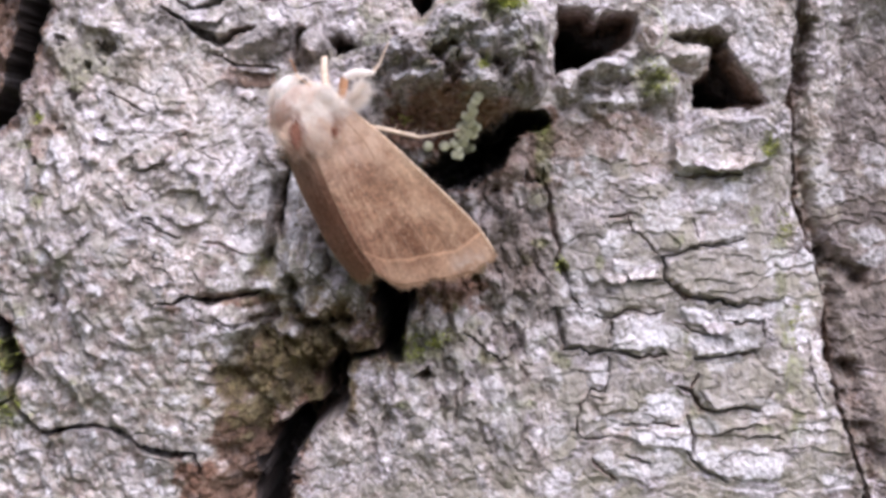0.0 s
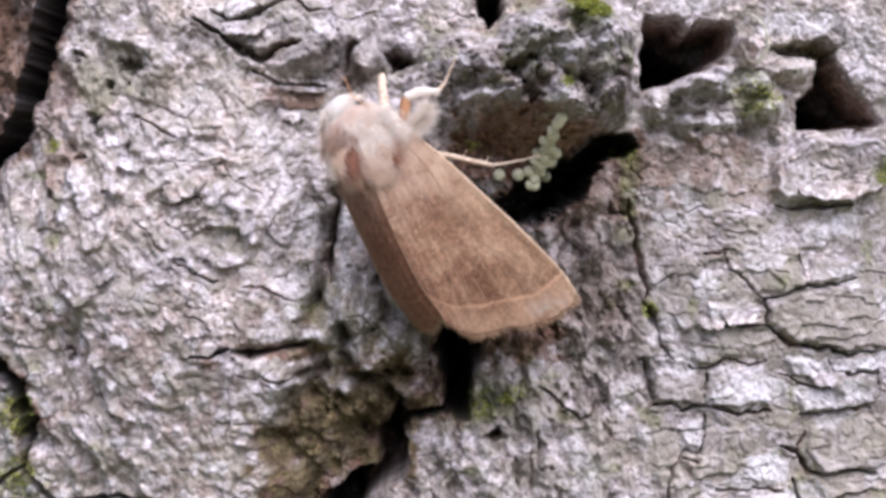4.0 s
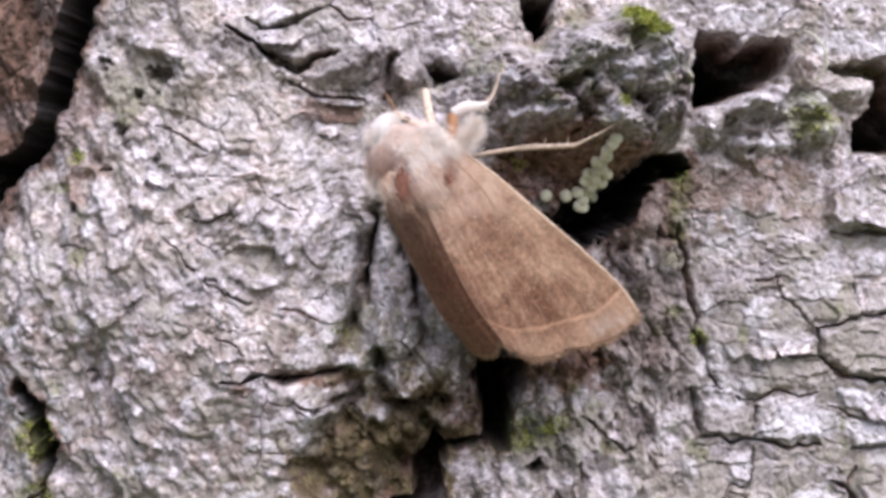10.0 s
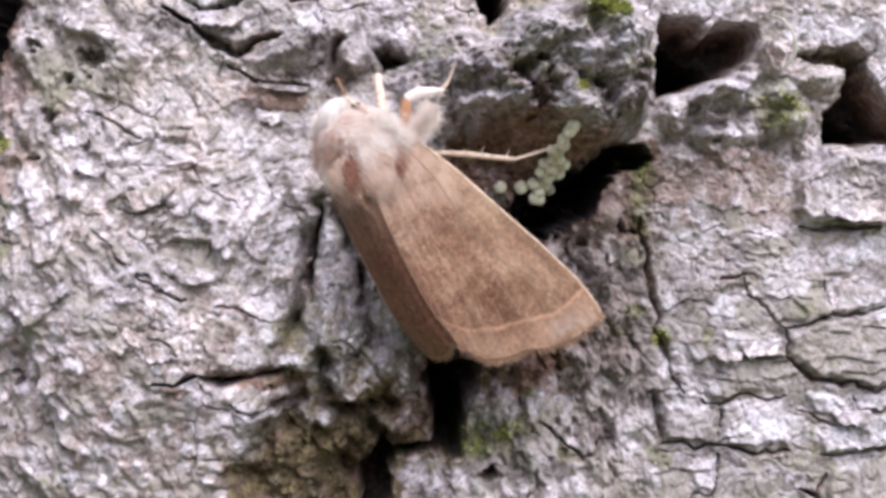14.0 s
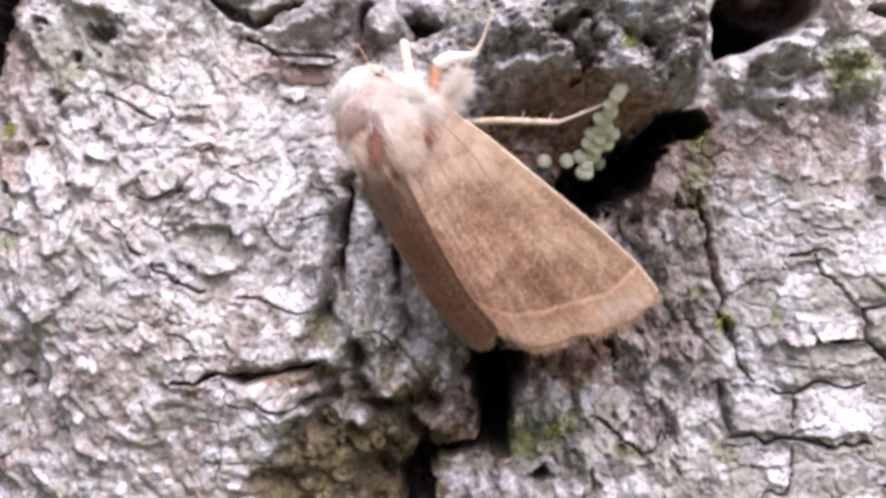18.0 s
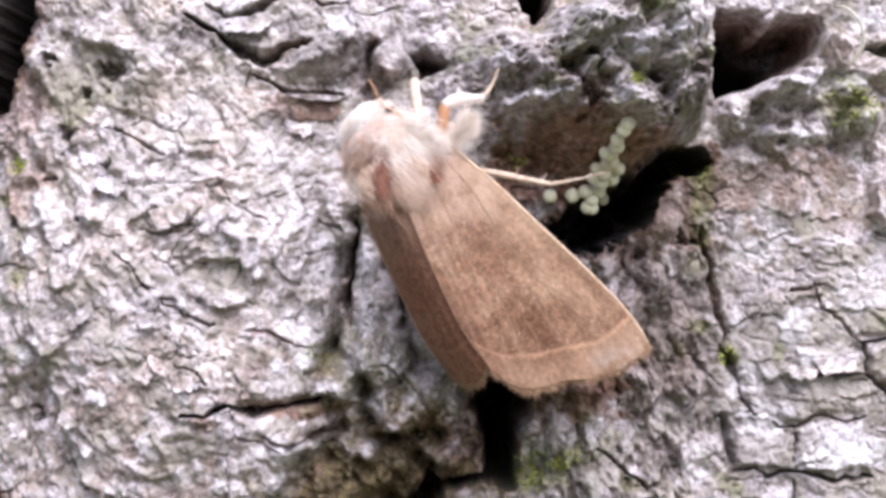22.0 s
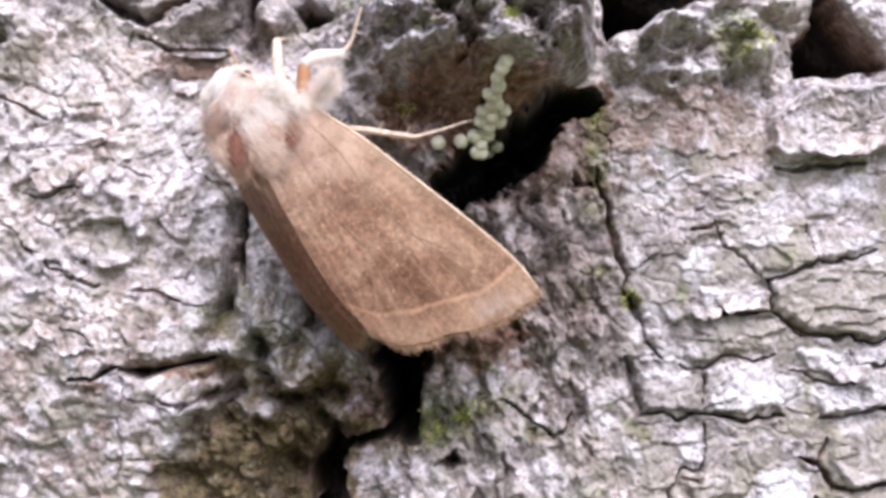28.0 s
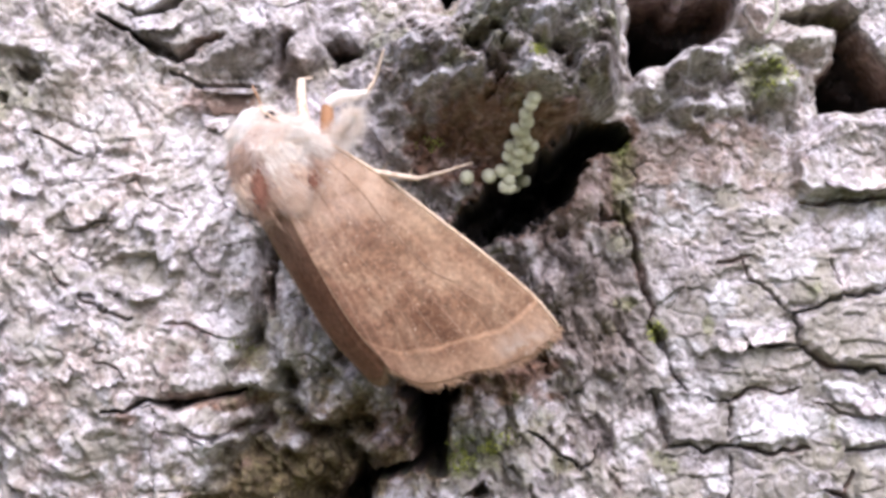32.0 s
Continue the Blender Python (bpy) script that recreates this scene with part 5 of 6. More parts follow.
def coat(centre, a, b, c, count, seed, reach, back=1.0, spare=()):
    """Hair roots spread over an egg shape, combed back along the body."""
    r = random.Random(seed)
    rows = []
    while len(rows) < count:
        d = Vector((r.gauss(0, 1), r.gauss(0, 1), r.gauss(0, 1))).normalized()
        if d.z < -0.45:
            continue
        root = Vector(centre) + AXIS * a * d.x * 0.96 + ACROSS * b * d.y * 0.96 + OUT * c * d.z * 0.96
        if any(math.hypot(root.x - sx, root.z - sz) < sr for sx, sz, sr in spare):
            continue
        out = (AXIS * d.x / a + ACROSS * d.y / b + OUT * d.z / c).normalized()
        way = (out * r.uniform(0.12, 0.6) + AXIS * back * r.uniform(0.5, 1.2) + ACROSS * r.gauss(0, 0.4)).normalized()
        way = (way + 0.55 * noise.noise_vector(root * 1.6)).normalized()
        far = reach * r.uniform(0.5, 1.3) * (1 + 0.55 * max(0, d.x)) * (1 + 0.5 * noise.noise(root * 1.3))
        rows.append((root, way, far, Vector((r.gauss(0, 0.1), -r.uniform(0.0, 0.15), r.gauss(0, 0.1)))))
    return rows


# wings: the ridge over the back, the front edges low over the bark
RIDGE = [(-2.6, 7.2, 4.4), (-1.65, 7.2, 2.0), (-0.5, 6.9, -0.6), (0.6, 6.5, -2.75), (1.8, 6.0, -4.5)]
COSTA = [(-0.25, 5.3, 6.15), (1.9, 4.2, 4.5), (4.0, 3.6, 2.6), (7.1, 3.0, -0.25), (8.9, 2.6, -2.1), (9.85, 2.4, -3.5)]
MARGIN = [(1.8, 6.0, -4.5), (2.25, 5.8, -5.0), (3.35, 5.3, -5.65), (4.5, 4.9, -5.65), (6.3, 4.1, -5.35), (8.0, 3.3, -5.0), (9.3, 2.65, -4.35), (9.85, 2.4, -3.5)]
fore_r, top_r = wing("forewing", RIDGE, COSTA, MARGIN, 0.55, "brown forewing with a pale line near its outer edge", WING)
LOWER = [(p[0] + 0.03, p[1] - 0.03, p[2] + 0.02) for p in RIDGE]
COSTA_L = [(-4.7, 4.9, 5.0), (-4.2, 4.3, 3.0), (-3.4, 3.9, 0.9), (-2.4, 3.5, -1.2), (-1.35, 3.2, -3.3), (-0.1, 2.9, -5.0)]
MARGIN_L = [LOWER[-1], (1.55, 5.2, -5.1), (1.15, 4.3, -5.5), (0.5, 3.5, -5.45), (-0.1, 2.9, -5.0)]
fore_l, top_l = wing("forewing", LOWER, COSTA_L, MARGIN_L, 0.5, "brown forewing tucked under the other, coloured redder for its shade", SHADED_WING)
part("wing_edge", tube([(p[0], p[1] + 0.03, p[2]) for p in COSTA], [0.07, 0.1, 0.07, 0.06], 6), PALE, fore_r, "pale front edge of the wing")
part("inner_edge", tube([(p[0], p[1] + 0.0, p[2]) for p in RIDGE], [0.02, 0.025, 0.025, 0.02], 6), BROWN, fore_r)
part("wing_edge", tube([(p[0], p[1] + 0.03, p[2]) for p in COSTA_L], [0.08, 0.07, 0.05, 0.04], 6), BROWN, fore_l)


def vein(wing_ob, top, path, thick):
    """A raised vein along a line of (u, v) spots of the wing."""
    nu, nv = len(top) - 1, len(top[0]) - 1
    points = []
    for u, v in path:
        p = top[min(int(u * nu), nu)][min(int(v * nv), nv)]
        points.append((p.x, p.y + 0.0, p.z))
    part("vein", tube(points, [thick, thick, 0.6 * thick], 5, 4), VEIN, wing_ob)


VEIN = scaled_material("vein_scales", (0.19, 0.112, 0.066), (0.28, 0.175, 0.107), 0.75, 2)
for path in ([(0.05, 0.80), (0.2, 0.76), (0.36, 0.72), (0.52, 0.70)], [(0.05, 0.50), (0.2, 0.46), (0.36, 0.44), (0.52, 0.46)], [(0.04, 0.22), (0.3, 0.17), (0.6, 0.14), (0.82, 0.12)], [(0.52, 0.70), (0.54, 0.62), (0.53, 0.54), (0.52, 0.46)]):
    vein(fore_r, top_r, path, 0.035)
for v0, v1 in ((0.70, 0.90), (0.70, 0.80), (0.68, 0.70), (0.62, 0.60), (0.54, 0.50), (0.46, 0.40), (0.46, 0.30)):
    vein(fore_r, top_r, [(0.52, v0), (0.64, v0 + 0.45 * (v1 - v0)), (0.76, v0 + 0.8 * (v1 - v0)), (0.93, v1)], 0.026)
rnd = random.Random(5)
for wing_ob, top in ((fore_r, top_r), (fore_l, top_l)):
    rows = []
    for k in range(420):
        j = rnd.uniform(0, len(top[-1]) - 1.001)
        p = top[-1][int(j)].lerp(top[-1][int(j) + 1], j % 1)
        q = top[-4][int(j)]
        rows.append((Vector((p.x, p.y - 0.03, p.z)), ((p - q).normalized() + Vector((rnd.gauss(0, 0.15), -0.1, rnd.gauss(0, 0.15)))).normalized(), rnd.uniform(0.25, 0.6), Vector((0, 0, 0))))
    mesh_part("fringe", hairs(rows, 3, 0.025), BROWN, wing_ob, "short brown fringe", soft=False)

# body
THORAX = (-2.9, 5.15, 5.5)
part("abdomen", blob((-0.3, 4.0, 1.2), 4.6, 1.7, 1.6), RUST, moth, "brown abdomen under the wings")
thorax = part("thorax", blob(THORAX, 2.15, 2.15, 1.95), BEIGE, moth, "pale furry thorax")
HEAD_AT = (-3.95, 4.9, 7.1)
head = part("head", blob(HEAD_AT, 1.0, 1.1, 1.25), FUR, moth, "small pale furry head")
spots = [(-3.3, 4.35, 0.42), (-0.85, 4.5, 0.3)]


def near(root, x, z, r):
    return math.hypot(root.x - x, root.z - z) + 0.35 * noise.noise(root * 2.1) < r


def coat_colour(root):
    """White over the near wing's base and along the outer rim, tan on the shoulder, beige between."""
    if near(root, -1.75, 6.2, 1.85) or near(root, -5.0, 4.2, 0.8):
        return "white"
    if near(root, -4.2, 5.9, 0.75) or near(root, -3.9, 4.2, 0.6):
        return "tan"
    return "white" if noise.noise(root * 1.1) > 0.38 else "beige"


pelt = coat(THORAX, 2.15, 2.15, 1.95, 17000, 1, 0.8, 1.0, spots)
shades = [coat_colour(row[0]) for row in pelt]
for shade_of, coat_mat, coat_label in (("white", FUR, "white fur over the wing base"), ("beige", BEIGE, "beige fur"), ("tan", TAN, "tan fur on the shoulder")):
    mesh_part("fur", hairs([row for row, found in zip(pelt, shades) if found == shade_of], 1, 0.015), coat_mat, thorax, coat_label, soft=False)
mesh_part("fur", hairs(coat(HEAD_AT, 1.0, 1.1, 1.25, 4500, 2, 0.8, 0.9), 2, 0.014), FUR, head, soft=False)
def mane(x, z, spread, count, length, seed):
    """Long hair combed back over the wing from one spot of the thorax, in a few tapering locks."""
    r = random.Random(seed)
    found = []
    for k in range(count):
        off = r.gauss(0, spread)
        root = Vector((x, 0, z)) + ACROSS * off + AXIS * r.uniform(-0.6, 0.5)
        root.y = 7.3 - 0.16 * max(0, root.dot(ACROSS) - 0.3) ** 2 - 0.5 * max(0, -1.2 - root.dot(ACROSS)) + r.uniform(0, 0.15)
        lock = noise.noise((off * 3.5, seed, 0))
        way = (AXIS + ACROSS * (0.12 * r.gauss(0, 1) + 0.3 * lock) + OUT * r.uniform(-0.06, 0.05)).normalized()
        found.append((root, way, length * r.uniform(0.45, 1.0) * (1 + 0.7 * lock), Vector((0, -0.12, 0))))
    return found


rows = mane(-2.35, 4.5, 0.35, 700, 1.9, 21) + mane(-1.7, 4.9, 0.3, 250, 1.5, 22) + mane(-3.9, 4.2, 0.3, 300, 1.3, 23)
mesh_part("mane", hairs(rows, 77, 0.013), MANE, thorax, "long cream hair combed over the wings", soft=False)
rows = mane(-1.8, 5.9, 0.5, 700, 1.0, 26) + mane(-2.5, 4.9, 0.3, 450, 1.9, 27)
mesh_part("mane", hairs(rows, 80, 0.013), FUR, thorax, "white hair over the back", soft=False)
rows = mane(-3.0, 4.0, 0.5, 350, 1.5, 24) + mane(-0.9, 5.2, 0.35, 160, 0.9, 25)
mesh_part("mane", hairs(rows, 79, 0.013), TAN, thorax, "tan hair at the wing's root", soft=False)
rows = []
for k in range(1300):
    root = Vector((-1.75, 6.5, 6.35)) + AXIS * rnd.gauss(0, 0.4) + ACROSS * rnd.gauss(0, 0.45) + OUT * rnd.uniform(-0.2, 0.25)
    rows.append((root, (AXIS * rnd.gauss(0.5, 0.4) + ACROSS * rnd.gauss(0.3, 0.4) + OUT * rnd.uniform(0.25, 0.8)).normalized(), rnd.uniform(0.4, 0.8), Vector((0, -0.1, 0))))
for k in range(420):
    s = rnd.random()
    root = Vector((-1.3 + 1.0 * s + rnd.gauss(0, 0.15), 6.6 - 1.3 * s + rnd.uniform(0, 0.2), 6.0 + 0.1 * s + rnd.gauss(0, 0.2)))
    rows.append((root, (AXIS + ACROSS * rnd.gauss(0.15, 0.25) + OUT * rnd.uniform(0.0, 0.2)).normalized(), rnd.uniform(0.3, 0.65), Vector((0, -0.1, 0))))
mesh_part("mane", hairs(rows, 78, 0.013), FUR, thorax, "whitish hair over the wing base", soft=False)
for (sx, sz, sr), n in zip(spots, (420, 45)):
    rows = []
    for k in range(n):
        a, q = rnd.uniform(0, 6.28), sr * abs(rnd.gauss(0, 0.6))
        rows.append((Vector((sx + 0.75 * q * math.cos(a), 7.6 if sx < -2 else 7.15, sz + (1.7 if sx < -2 else 1.0) * q * math.sin(a))), (AXIS + ACROSS * rnd.gauss(0, 0.2) + OUT * rnd.uniform(0.0, 0.2)).normalized(), rnd.uniform(0.25, 0.55), Vector((0, 0, 0))))
    mesh_part("dark_tuft", hairs(rows, n, 0.03), RUST, thorax, "rusty dark tuft of hair", soft=False)


def eye_at(x, h, z, r):
    bm = bmesh.new()
    bmesh.ops.create_icosphere(bm, subdivisions=3, radius=r / 1000)
    bmesh.ops.translate(bm, verts=bm.verts, vec=local(x, h, z))
    part("eye", bm, EYE, head, "dark eye")


eye_at(-2.95, 5.55, 7.6, 0.3)
part("antenna", tube([(-3.5, 5.0, 7.9), (-3.5, 5.0, 8.2), (-3.7, 4.8, 8.7), (-4.0, 4.4, 9.25)], [0.06, 0.055, 0.05, 0.035]), LEG_RED, head, "thin reddish brown antenna")
part("antenna", tube([(-3.5, 5.6, 8.15), (-3.0, 6.1, 7.75), (-2.3, 6.5, 7.3)], [0.06, 0.06, 0.05]), PALE, head)


def fuzzy(points, count, seed, reach, width=0.02):
    r = random.Random(seed)
    rows = []
    for k in range(count):
        s = r.random()
        p = along(points, s)
        way = Vector((r.gauss(0, 1), r.gauss(0, 1), r.gauss(0, 1))).normalized()
        rows.append((p, way, reach * r.uniform(0.5, 1.2), Vector((0, 0, 0))))
    return hairs(rows, seed, width)


FORE = [(-1.45, 4.7, 6.9), (-1.68, 4.2, 8.1), (-1.85, 3.2, 9.4)]
fore = part("foreleg", tube(FORE, [0.3, 0.27, 0.22]), LEG, moth, "pale straight foreleg")
mesh_part("fur", fuzzy(FORE[:2], 120, 11, 0.3), FUR, fore, soft=False)
part("foot", tube([(-1.85, 3.2, 9.38), (-1.9, 2.0, 9.55), (-1.8, 0.8, 9.7)], [0.17, 0.1, 0.05]), LEG, fore)
MID = [(-0.5, 4.6, 6.6), (-0.42, 4.6, 7.3), (-0.35, 4.5, 8.0)]
mid = part("middle_leg", tube(MID, [0.3, 0.34, 0.28]), LEG_RED, moth, "bent middle leg with an orange thigh")
SHIN = [(-0.35, 4.5, 8.0), (0.3, 4.4, 8.35), (1.0, 4.2, 8.4), (1.55, 4.0, 8.5)]
shin = part("shin", tube(SHIN, [0.30, 0.32, 0.26, 0.12]), FUR, mid, "pale furry shin")
mesh_part("fur", fuzzy([(p[0], p[1], p[2] - 0.1) for p in SHIN], 260, 12, 0.45), FUR, mid, soft=False)
part("foot", tube([(1.5, 4.0, 8.5), (1.9, 3.9, 9.0), (2.2, 4.0, 9.7), (2.55, 4.2, 10.5)], [0.13, 0.09, 0.08, 0.05]), LEG, mid)
mesh_part("breast_fur", fuzzy([(-0.3, 4.9, 5.9), (0.25, 4.8, 6.4), (0.7, 4.6, 6.9), (0.8, 4.4, 7.5)], 3200, 13, 1.05, 0.009), FUR, moth, "white breast fluff", soft=False)

# the hind leg, which reaches out from under the wing and taps at the eggs
HIP = (0.6, 4.6, 4.9)
hind = tagged(new("hind_leg"), "thin straw-coloured hind leg with spurs")
hind.parent = moth
hind.location = local(*HIP)


def leg_piece(name, points, radii, label=""):
    bm = tube(points, radii, 7)
    bmesh.ops.translate(bm, verts=bm.verts, vec=-local(*HIP))
    return part(name, bm, LEG, hind, label)


leg_piece("shin", [(-1.9, 3.4, 4.95), (0.6, 3.6, 4.95), (2.2, 4.0, 4.85), (3.6, 4.4, 4.65), (4.8, 4.7, 4.5)], [0.13, 0.14, 0.17, 0.15, 0.13])
leg_piece("foot", [(4.75, 4.8, 4.5), (5.6, 4.9, 4.72), (6.4, 5.1, 4.95), (7.0, 5.2, 5.15), (7.45, 5.3, 5.28)], [0.1, 0.08, 0.062, 0.045, 0.03])
leg_piece("spur", [(3.0, 4.3, 4.8), (3.15, 4.5, 5.2)], [0.05, 0.02])
leg_piece("spur", [(4.3, 4.6, 4.6), (4.5, 4.8, 5.0)], [0.05, 0.02])

# ---- moss cushions, loose chips of bark and a fibre ----
LEAF, lt, lb = material("moss_leaf", 0.7)
lt.links.new(ramp(lt, grain(lt, millimetres(lt), 1.5, 3), (0.35, (0.12, 0.14, 0.02)), (0.65, (0.44, 0.46, 0.08))), lb.inputs["Base Color"])


def bark_at(x, z, reach=2):
    """How far the bark stands out at a spot."""
    i, j = int(round((x - GX[0]) / STEP)), int(round((z - GZ[0]) / STEP))
    return float(HH[j - reach:j + reach + 1, i - reach:i + reach + 1].max())


def moss_tuft(x, z, rx, rz, count, seed):
    """A cushion of short leafy shoots that stand on the bark."""
    r = random.Random(seed)
    h0 = bark_at(x, z)
    rows = []
    while len(rows) < count:
        a, q = r.uniform(0, 6.283), math.sqrt(r.random())
        px, pz = x + rx * q * math.cos(a), z + rz * q * math.sin(a)
        if lattice(np.array([px]), np.array([pz]), 0.6, 91)[0] < -0.25:
            continue
        rows.append((Vector((px + HEAD[0] - x, bark_at(px, pz, 0) - h0 - 0.05, pz + HEAD[2] - z)), Vector((r.gauss(0, 0.6), 1, r.gauss(0.1, 0.6))).normalized(), r.uniform(0.14, 0.34) * (1.2 - 0.5 * q) * (1.5 if count > 1000 else 1), Vector((0, 0, 0))))
    me = hairs(rows, seed, 0.045)
    me.name = "moss_tuft"
    me.materials.append(LEAF)
    ob = tagged(new("moss_tuft", me), "small green moss cushion growing on the bark", "moss", "moss on the trunk")
    ob.location = at(x, h0, z)


for k, (mx, mz, ma, mb, mn) in enumerate(((10.2, 13.7, 1.4, 1.2, 1500), (8.6, 9.0, 0.45, 0.35, 70), (20.9, 9.0, 1.8, 1.5, 230), (12.9, 5.3, 0.6, 0.5, 90), (29.4, 4.4, 0.9, 1.0, 160),
                                           (-24.3, -10.6, 1.2, 1.6, 300), (-22.6, 5.5, 0.6, 0.5, 90), (4.6, -10.3, 1.5, 1.0, 320), (6.2, -9.6, 0.9, 0.6, 120), (14.4, -4.3, 0.5, 0.6, 80), (-6.5, -4.0, 0.7, 0.6, 70),
                                           (-24.5, -14.6, 1.4, 1.0, 200), (3.1, 5.6, 0.8, 0.4, 70), (31.0, -1.5, 0.6, 1.5, 120), (32.0, -9, 0.6, 1.8, 130))):
    moss_tuft(mx, mz, ma, mb, mn, 200 + k)

def bark_chip(x, z, length, width, turn, lift, seed, face=None):
    """A curled chip of bark, still fast along one side: a thin bent sheet with a ragged rim."""
    r = random.Random(seed)
    n, k = 14, 8
    bm = bmesh.new()
    c, s = math.cos(radians(turn)), math.sin(radians(turn))
    layers = []
    for drop in (0.0, 0.09):
        grid = []
        for i in range(n + 1):
            row = []
            for j in range(k + 1):
                u, v = i / n - 0.5, j / k
                rag = 1 + 0.25 * noise.noise((u * 5, v * 2, seed))
                px = length * u * rag * (1 - 0.35 * v * v)
                pz = -width * v * (1 + 0.3 * noise.noise((u * 4, seed, 0)))
                ph = lift * v * v + 0.12 * noise.noise((u * 3, v * 3, seed + 5)) - drop - 0.02
                wx, wz = x + c * px - s * pz, z + s * px + c * pz
                low = bark_at(x - s * -0.1, z, 3)
                row.append(bm.verts.new(at(wx, max(low, bark_at(wx, wz, 0)) + ph, wz)))
            grid.append(row)
        layers.append(grid)
    up, down = layers
    for i in range(n):
        for j in range(k):
            bm.faces.new((up[i][j], up[i][j + 1], up[i + 1][j + 1], up[i + 1][j]))
            bm.faces.new((down[i][j], down[i + 1][j], down[i + 1][j + 1], down[i][j + 1]))
    rim = [(i, 0) for i in range(n)] + [(n, j) for j in range(k)] + [(i, k) for i in range(n, 0, -1)] + [(0, j) for j in range(k, 0, -1)]
    for (a, b), (e, f) in zip(rim, rim[1:] + rim[:1]):
        bm.faces.new((up[a][b], down[a][b], down[e][f], up[e][f]))
    bmesh.ops.recalc_face_normals(bm, faces=bm.faces)
    part("bark_chip", bm, face or BARK, trunk, "reddish brown underside of a lifted bark chip" if face else "")


for k, (cx, cz, cl, cw, ca, ch) in enumerate(((-14.2, 3.2, 1.9, 1.1, 15, 0.35), (-12.3, 2.6, 1.5, 0.8, 60, 0.3), (-10.4, 0.9, 1.7, 1.0, 100, 0.3), (-17.9, 3.4, 1.8, 0.9, -20, 0.35),
                                              (-19.6, 2.0, 1.6, 0.8, 30, 0.3), (-13.4, -0.3, 2.6, 1.1, -10, 0.3), (-10.8, 13.2, 2.8, 0.9, 5, 0.5), (25.6, 3.6, 4.6, 1.1, -3, 0.5),
                                              (20.0, -4.4, 2.4, 0.9, 6, 0.3), (18.3, -5.0, 1.6, 0.6, -5, 0.3), (25.8, -8.4, 2.2, 0.8, 4, 0.25))):
    bark_chip(cx, cz, cl, cw, ca, ch, 300 + k)

chance = random.Random(71)
for k in range(18):
    bark_chip(chance.uniform(-23, -7), chance.uniform(-11, 8), chance.uniform(0.9, 1.8), chance.uniform(0.5, 0.9), chance.uniform(-40, 100), chance.uniform(0.15, 0.3), 340 + k)

RAW = scaled_material("raw_bark", (0.09, 0.055, 0.04), (0.22, 0.15, 0.11), 0.9, 2)
bark_chip(-7.1, 8.95, 2.9, 1.15, -4, 0.1, 390, RAW)
bark_chip(-7.1, 9.2, 3.0, 0.35, -4, 0.4, 391)
FIBRE = scaled_material("dry_fibre", (0.40, 0.38, 0.26), (0.62, 0.60, 0.48), 0.6, 3)


def fibre():
    base = bark_at(20.9, 10.9)
    bm = tube([(20.9, base, 10.9), (21.4, base + 0.6, 11.8), (21.2, base + 0.8, 12.9), (20.6, base + 0.5, 13.7), (20.2, bark_at(20.2, 14.0), 14.0)], [0.12, 0.1, 0.09, 0.07, 0.05], 6)
    bmesh.ops.translate(bm, verts=bm.verts, vec=at(*HEAD))
    me = bpy.data.meshes.new("plant_fibre")
    bm.to_mesh(me)
    bm.free()
    me.materials.append(FIBRE)
    tagged(new("plant_fibre", me), "thin pale dry plant fibre bent over the bark", "plant fibre")


fibre()

# ---- eggs, glued in a cluster to the burl ----
EGG, et, eb = material("egg_shell", 0.35)
et.links.new(ramp(et, grain(et, millimetres(et), 3.0, 3), (0.3, (0.50, 0.47, 0.30)), (0.7, (0.70, 0.67, 0.48))), eb.inputs["Base Color"])
eb.inputs["Subsurface Weight"].default_value = 0.0


def egg_shell():
    bm = bmesh.new()
    bmesh.ops.create_icosphere(bm, subdivisions=3, radius=0.00034)
    for v in bm.verts:
        a = math.atan2(v.co.z, v.co.x)
        v.co.y *= 0.86
        v.co *= 1 + 0.012 * math.cos(16 * a)
    me = bpy.data.meshes.new("egg")
    bm.to_mesh(me)
    bm.free()
    me.materials.append(EGG)
    me.polygons.foreach_set("use_smooth", [True] * len(me.polygons))
    return me


EGGS = [(8.35, 7.3), (8.08, 6.9), (8.1, 6.58), (7.9, 6.2), (7.72, 5.78), (8.28, 5.56), (7.23, 5.57), (7.61, 5.27), (7.05, 5.09), (7.42, 4.83), (6.63, 4.39), (7.43, 4.06), (6.92, 3.93), (6.67, 3.55), (6.9, 3.5), (5.96, 4.17), (4.83, 4.15), (7.95, 5.85), (7.15, 4.5), (7.35, 4.42), (8.55, 7.6), (7.62, 6.3), (7.98, 5.05), (7.8, 4.15)]
shell = egg_shell()
for ex, ez in ((x + 0.22 - 0.1 * (z - 3.5), z - 0.3 - 0.075 * (z - 3.5)) for x, z in EGGS):
    egg = tagged(new("egg", shell), "tiny round pale green-yellow moth egg", "insect egg", "egg cluster on the bark")
    egg.matrix_basis = Matrix.Translation(at(ex, bark_at(ex, ez) + 0.16, ez)) @ pose(0, 0, 0, rnd.uniform(-20, 20), rnd.uniform(0, 360), 0) @ Matrix.Scale((0.72 if ez > 7 else 1.0) * rnd.uniform(1.0, 1.12), 4)


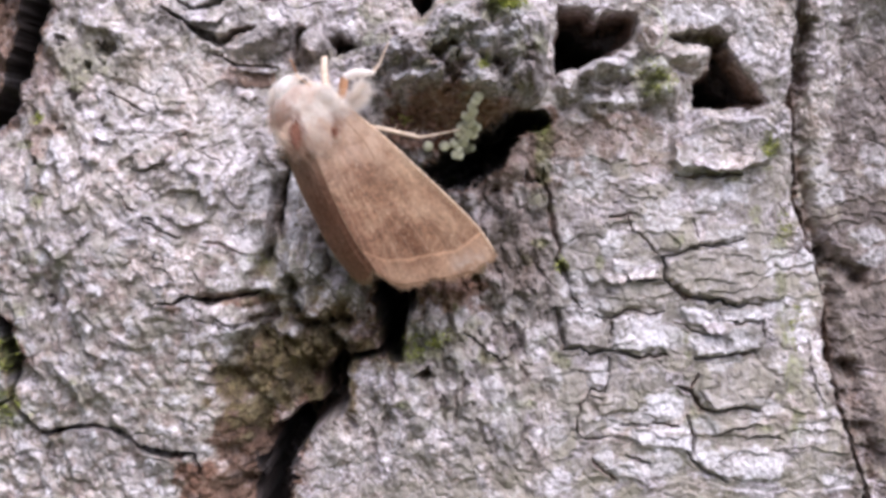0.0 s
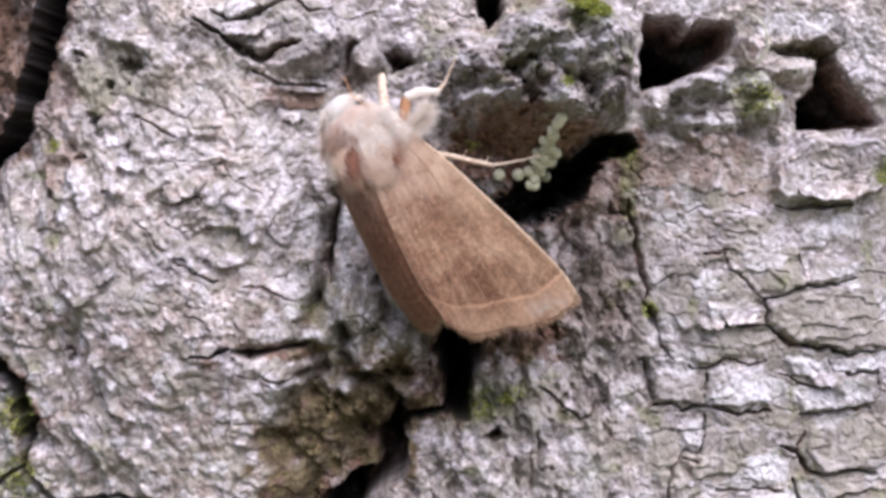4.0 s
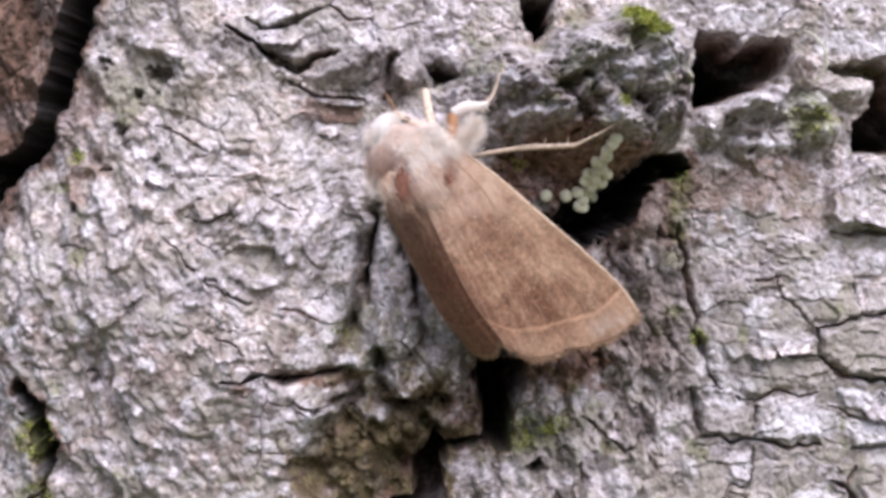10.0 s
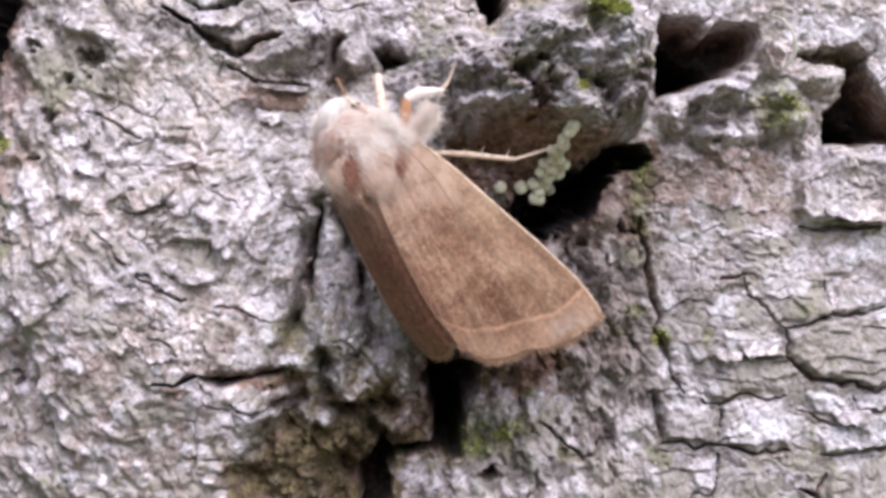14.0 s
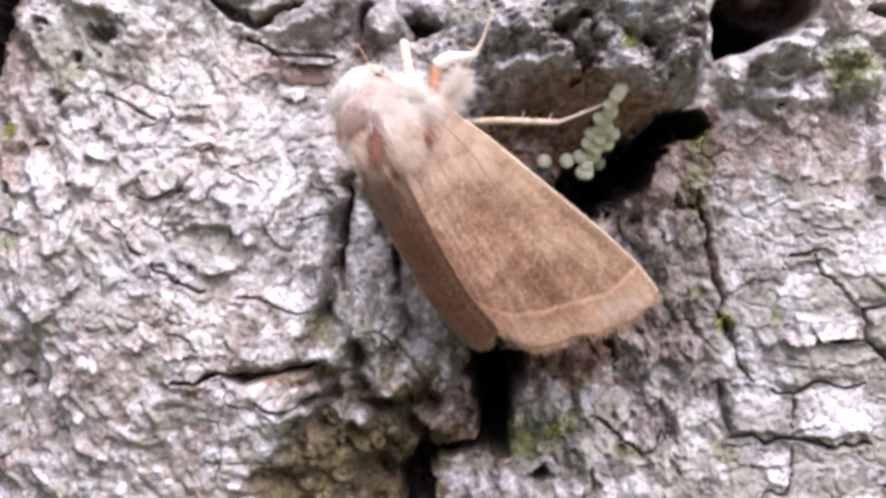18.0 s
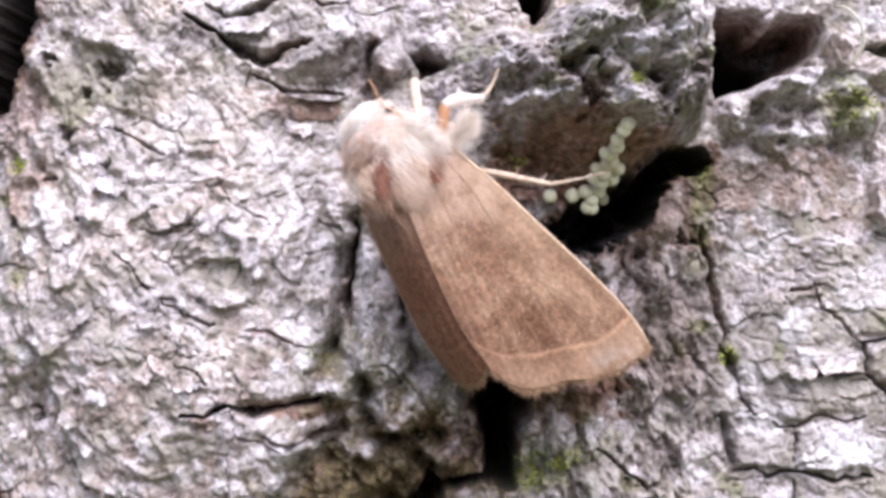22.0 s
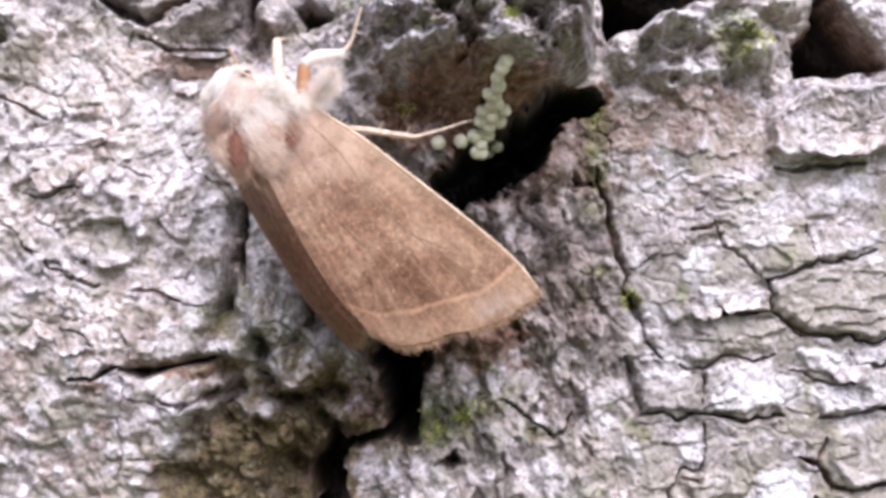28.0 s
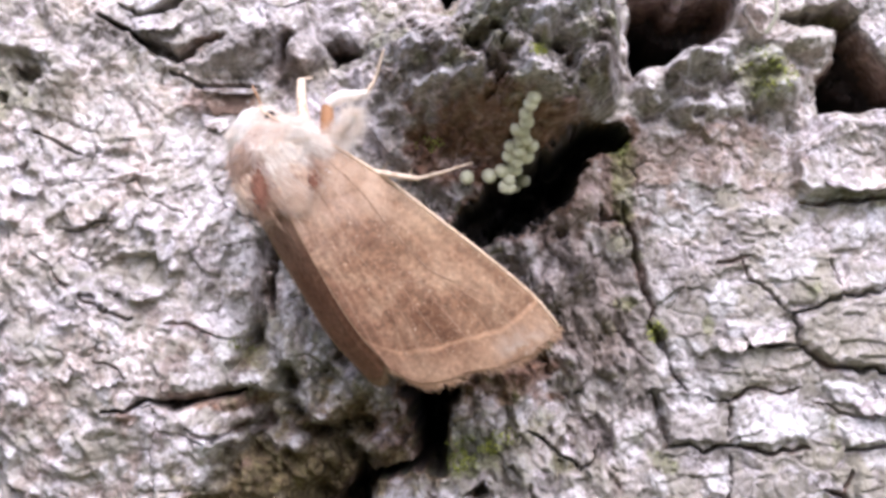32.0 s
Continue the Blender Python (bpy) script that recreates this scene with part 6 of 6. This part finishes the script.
def motions():
    # seconds, degrees by which the moth swings up round its head, and millimetres of shift
    sway = [(0, 0, -0.2, 0.15), (4.5, 0, -0.2, 0.15), (6.5, 0.8, 0, 0), (7, 0, 0, 0), (7.5, 0, 0, 0), (7.7, 4, 0, -0.05), (8, 5.4, 0, -0.1), (8.5, 1.9, 0, 0), (9, 0.2, 0, 0),
            (9.6, 0, 0, 0), (10, 3.4, -0.2, 0), (10.5, 5.2, -0.05, -0.1), (10.9, 4.0, 0, 0), (11, 0.6, 0.1, 0), (11.5, 1.9, 0, 0), (12, 1.6, 0, 0.1), (12.5, 0.2, 0.05, 0.1),
            (13, 3.0, -0.1, 0), (13.5, 4.3, 0.2, 0), (14.5, 1, 0, 0), (15.5, 0.2, 0, 0), (17.2, 0, 0, 0), (17.5, 6.4, 0, -0.05), (18, 3.5, 0, 0), (18.5, 1.5, 0, -0.1), (19, 0.5, 0, 0),
            (19.6, -0.2, 0, 0), (20, 2.8, -0.05, 0.1), (20.5, 0.7, 0, 0), (21, 0.7, 0, 0), (21.5, 0, 0, 0), (23.1, -0.4, -0.05, 0), (23.5, 4.2, 0, 0), (24, 2.5, 0, 0), (24.5, 0.6, 0, 0),
            (25.1, 0, 0, 0), (25.5, 5.8, -0.1, -0.1), (26, 2.2, -0.1, -0.2), (26.5, 1.5, -0.15, -0.25), (28.5, 1.73, -0.41, -0.41, 8), (29, 4.5, -0.19, -0.18, 8), (29.5, 2.69, -0.27, -0.26, 8),
            (30, 4.95, 0.11, -0.12, 8), (30.5, 4.08, -0.24, -0.2, 8), (31, 3, -0.15, -0.3, 8), (31.5, 4.2, -0.45, -0.38, 8), (32, 1.46, -0.66, -0.5, 8)]
    walk(moth, [(t, Matrix.Translation(at(HEAD[0] + dx, 0, HEAD[2] + dz)) @ pose(0, 0, 0, 0, -a, 0) @ Matrix.Rotation(radians(sum(lean)), 4, AXIS)) for t, a, dx, dz, *lean in sway])
    # the hind leg: seconds, degrees up, millimetres out from under the wing
    tap = [(0, 0, 0), (7.5, 0, 0), (7.7, 17, 1.9), (8, 17, 1.7), (8.5, 9, 0.8), (9, 1, 0), (9.7, 0, 0), (9.9, 17, 2.1), (10.5, 18, 2.3), (10.9, 17, 1.9), (11, 12, 1.3), (11.1, 3, 0.3), (12.8, 0, 0), (13.1, 15, 1.7),
           (13.5, 17, 1.9), (14.3, 2, 0), (17.2, 0, 0), (17.5, 18, 2.3), (18, 9, 0.8), (18.5, 2, 0), (19.7, 0, 0), (19.9, 18, 2.4), (20.2, 18, 2.3), (20.6, 4, 0.4), (21.3, 1, 0.2), (23.2, 0, 0),
           (23.5, 17, 2.3), (24, 11, 1.0), (24.6, 2, 0.2), (25.2, 0, 0), (25.5, 17, 2.1), (26, 5, 0.5), (26.5, 2, 0.2), (28.3, 0, 0), (28.5, 15, 2.0), (28.7, 16, 2), (29, 15, 1.4), (29.3, 6, 0.5), (29.6, 0, 0),
           (29.9, 17, 2.1), (30.2, 17, 1.8), (30.5, 14, 0.2), (31, 13, -0.4), (31.3, 12, -0.4), (31.6, 6, -1.1), (32, 0, -1.2)]
    base = local(*HIP)
    walk(hind, [(t, Matrix.Translation(base + Vector((0.76 * out / 1000, 0, 0.44 * max(out, 0) / 1000))) @ pose(0, 0, 0, 0, 5.0 - 0.68 * a, -8.0 * max(out, 0))) for t, a, out in tap])


motions()
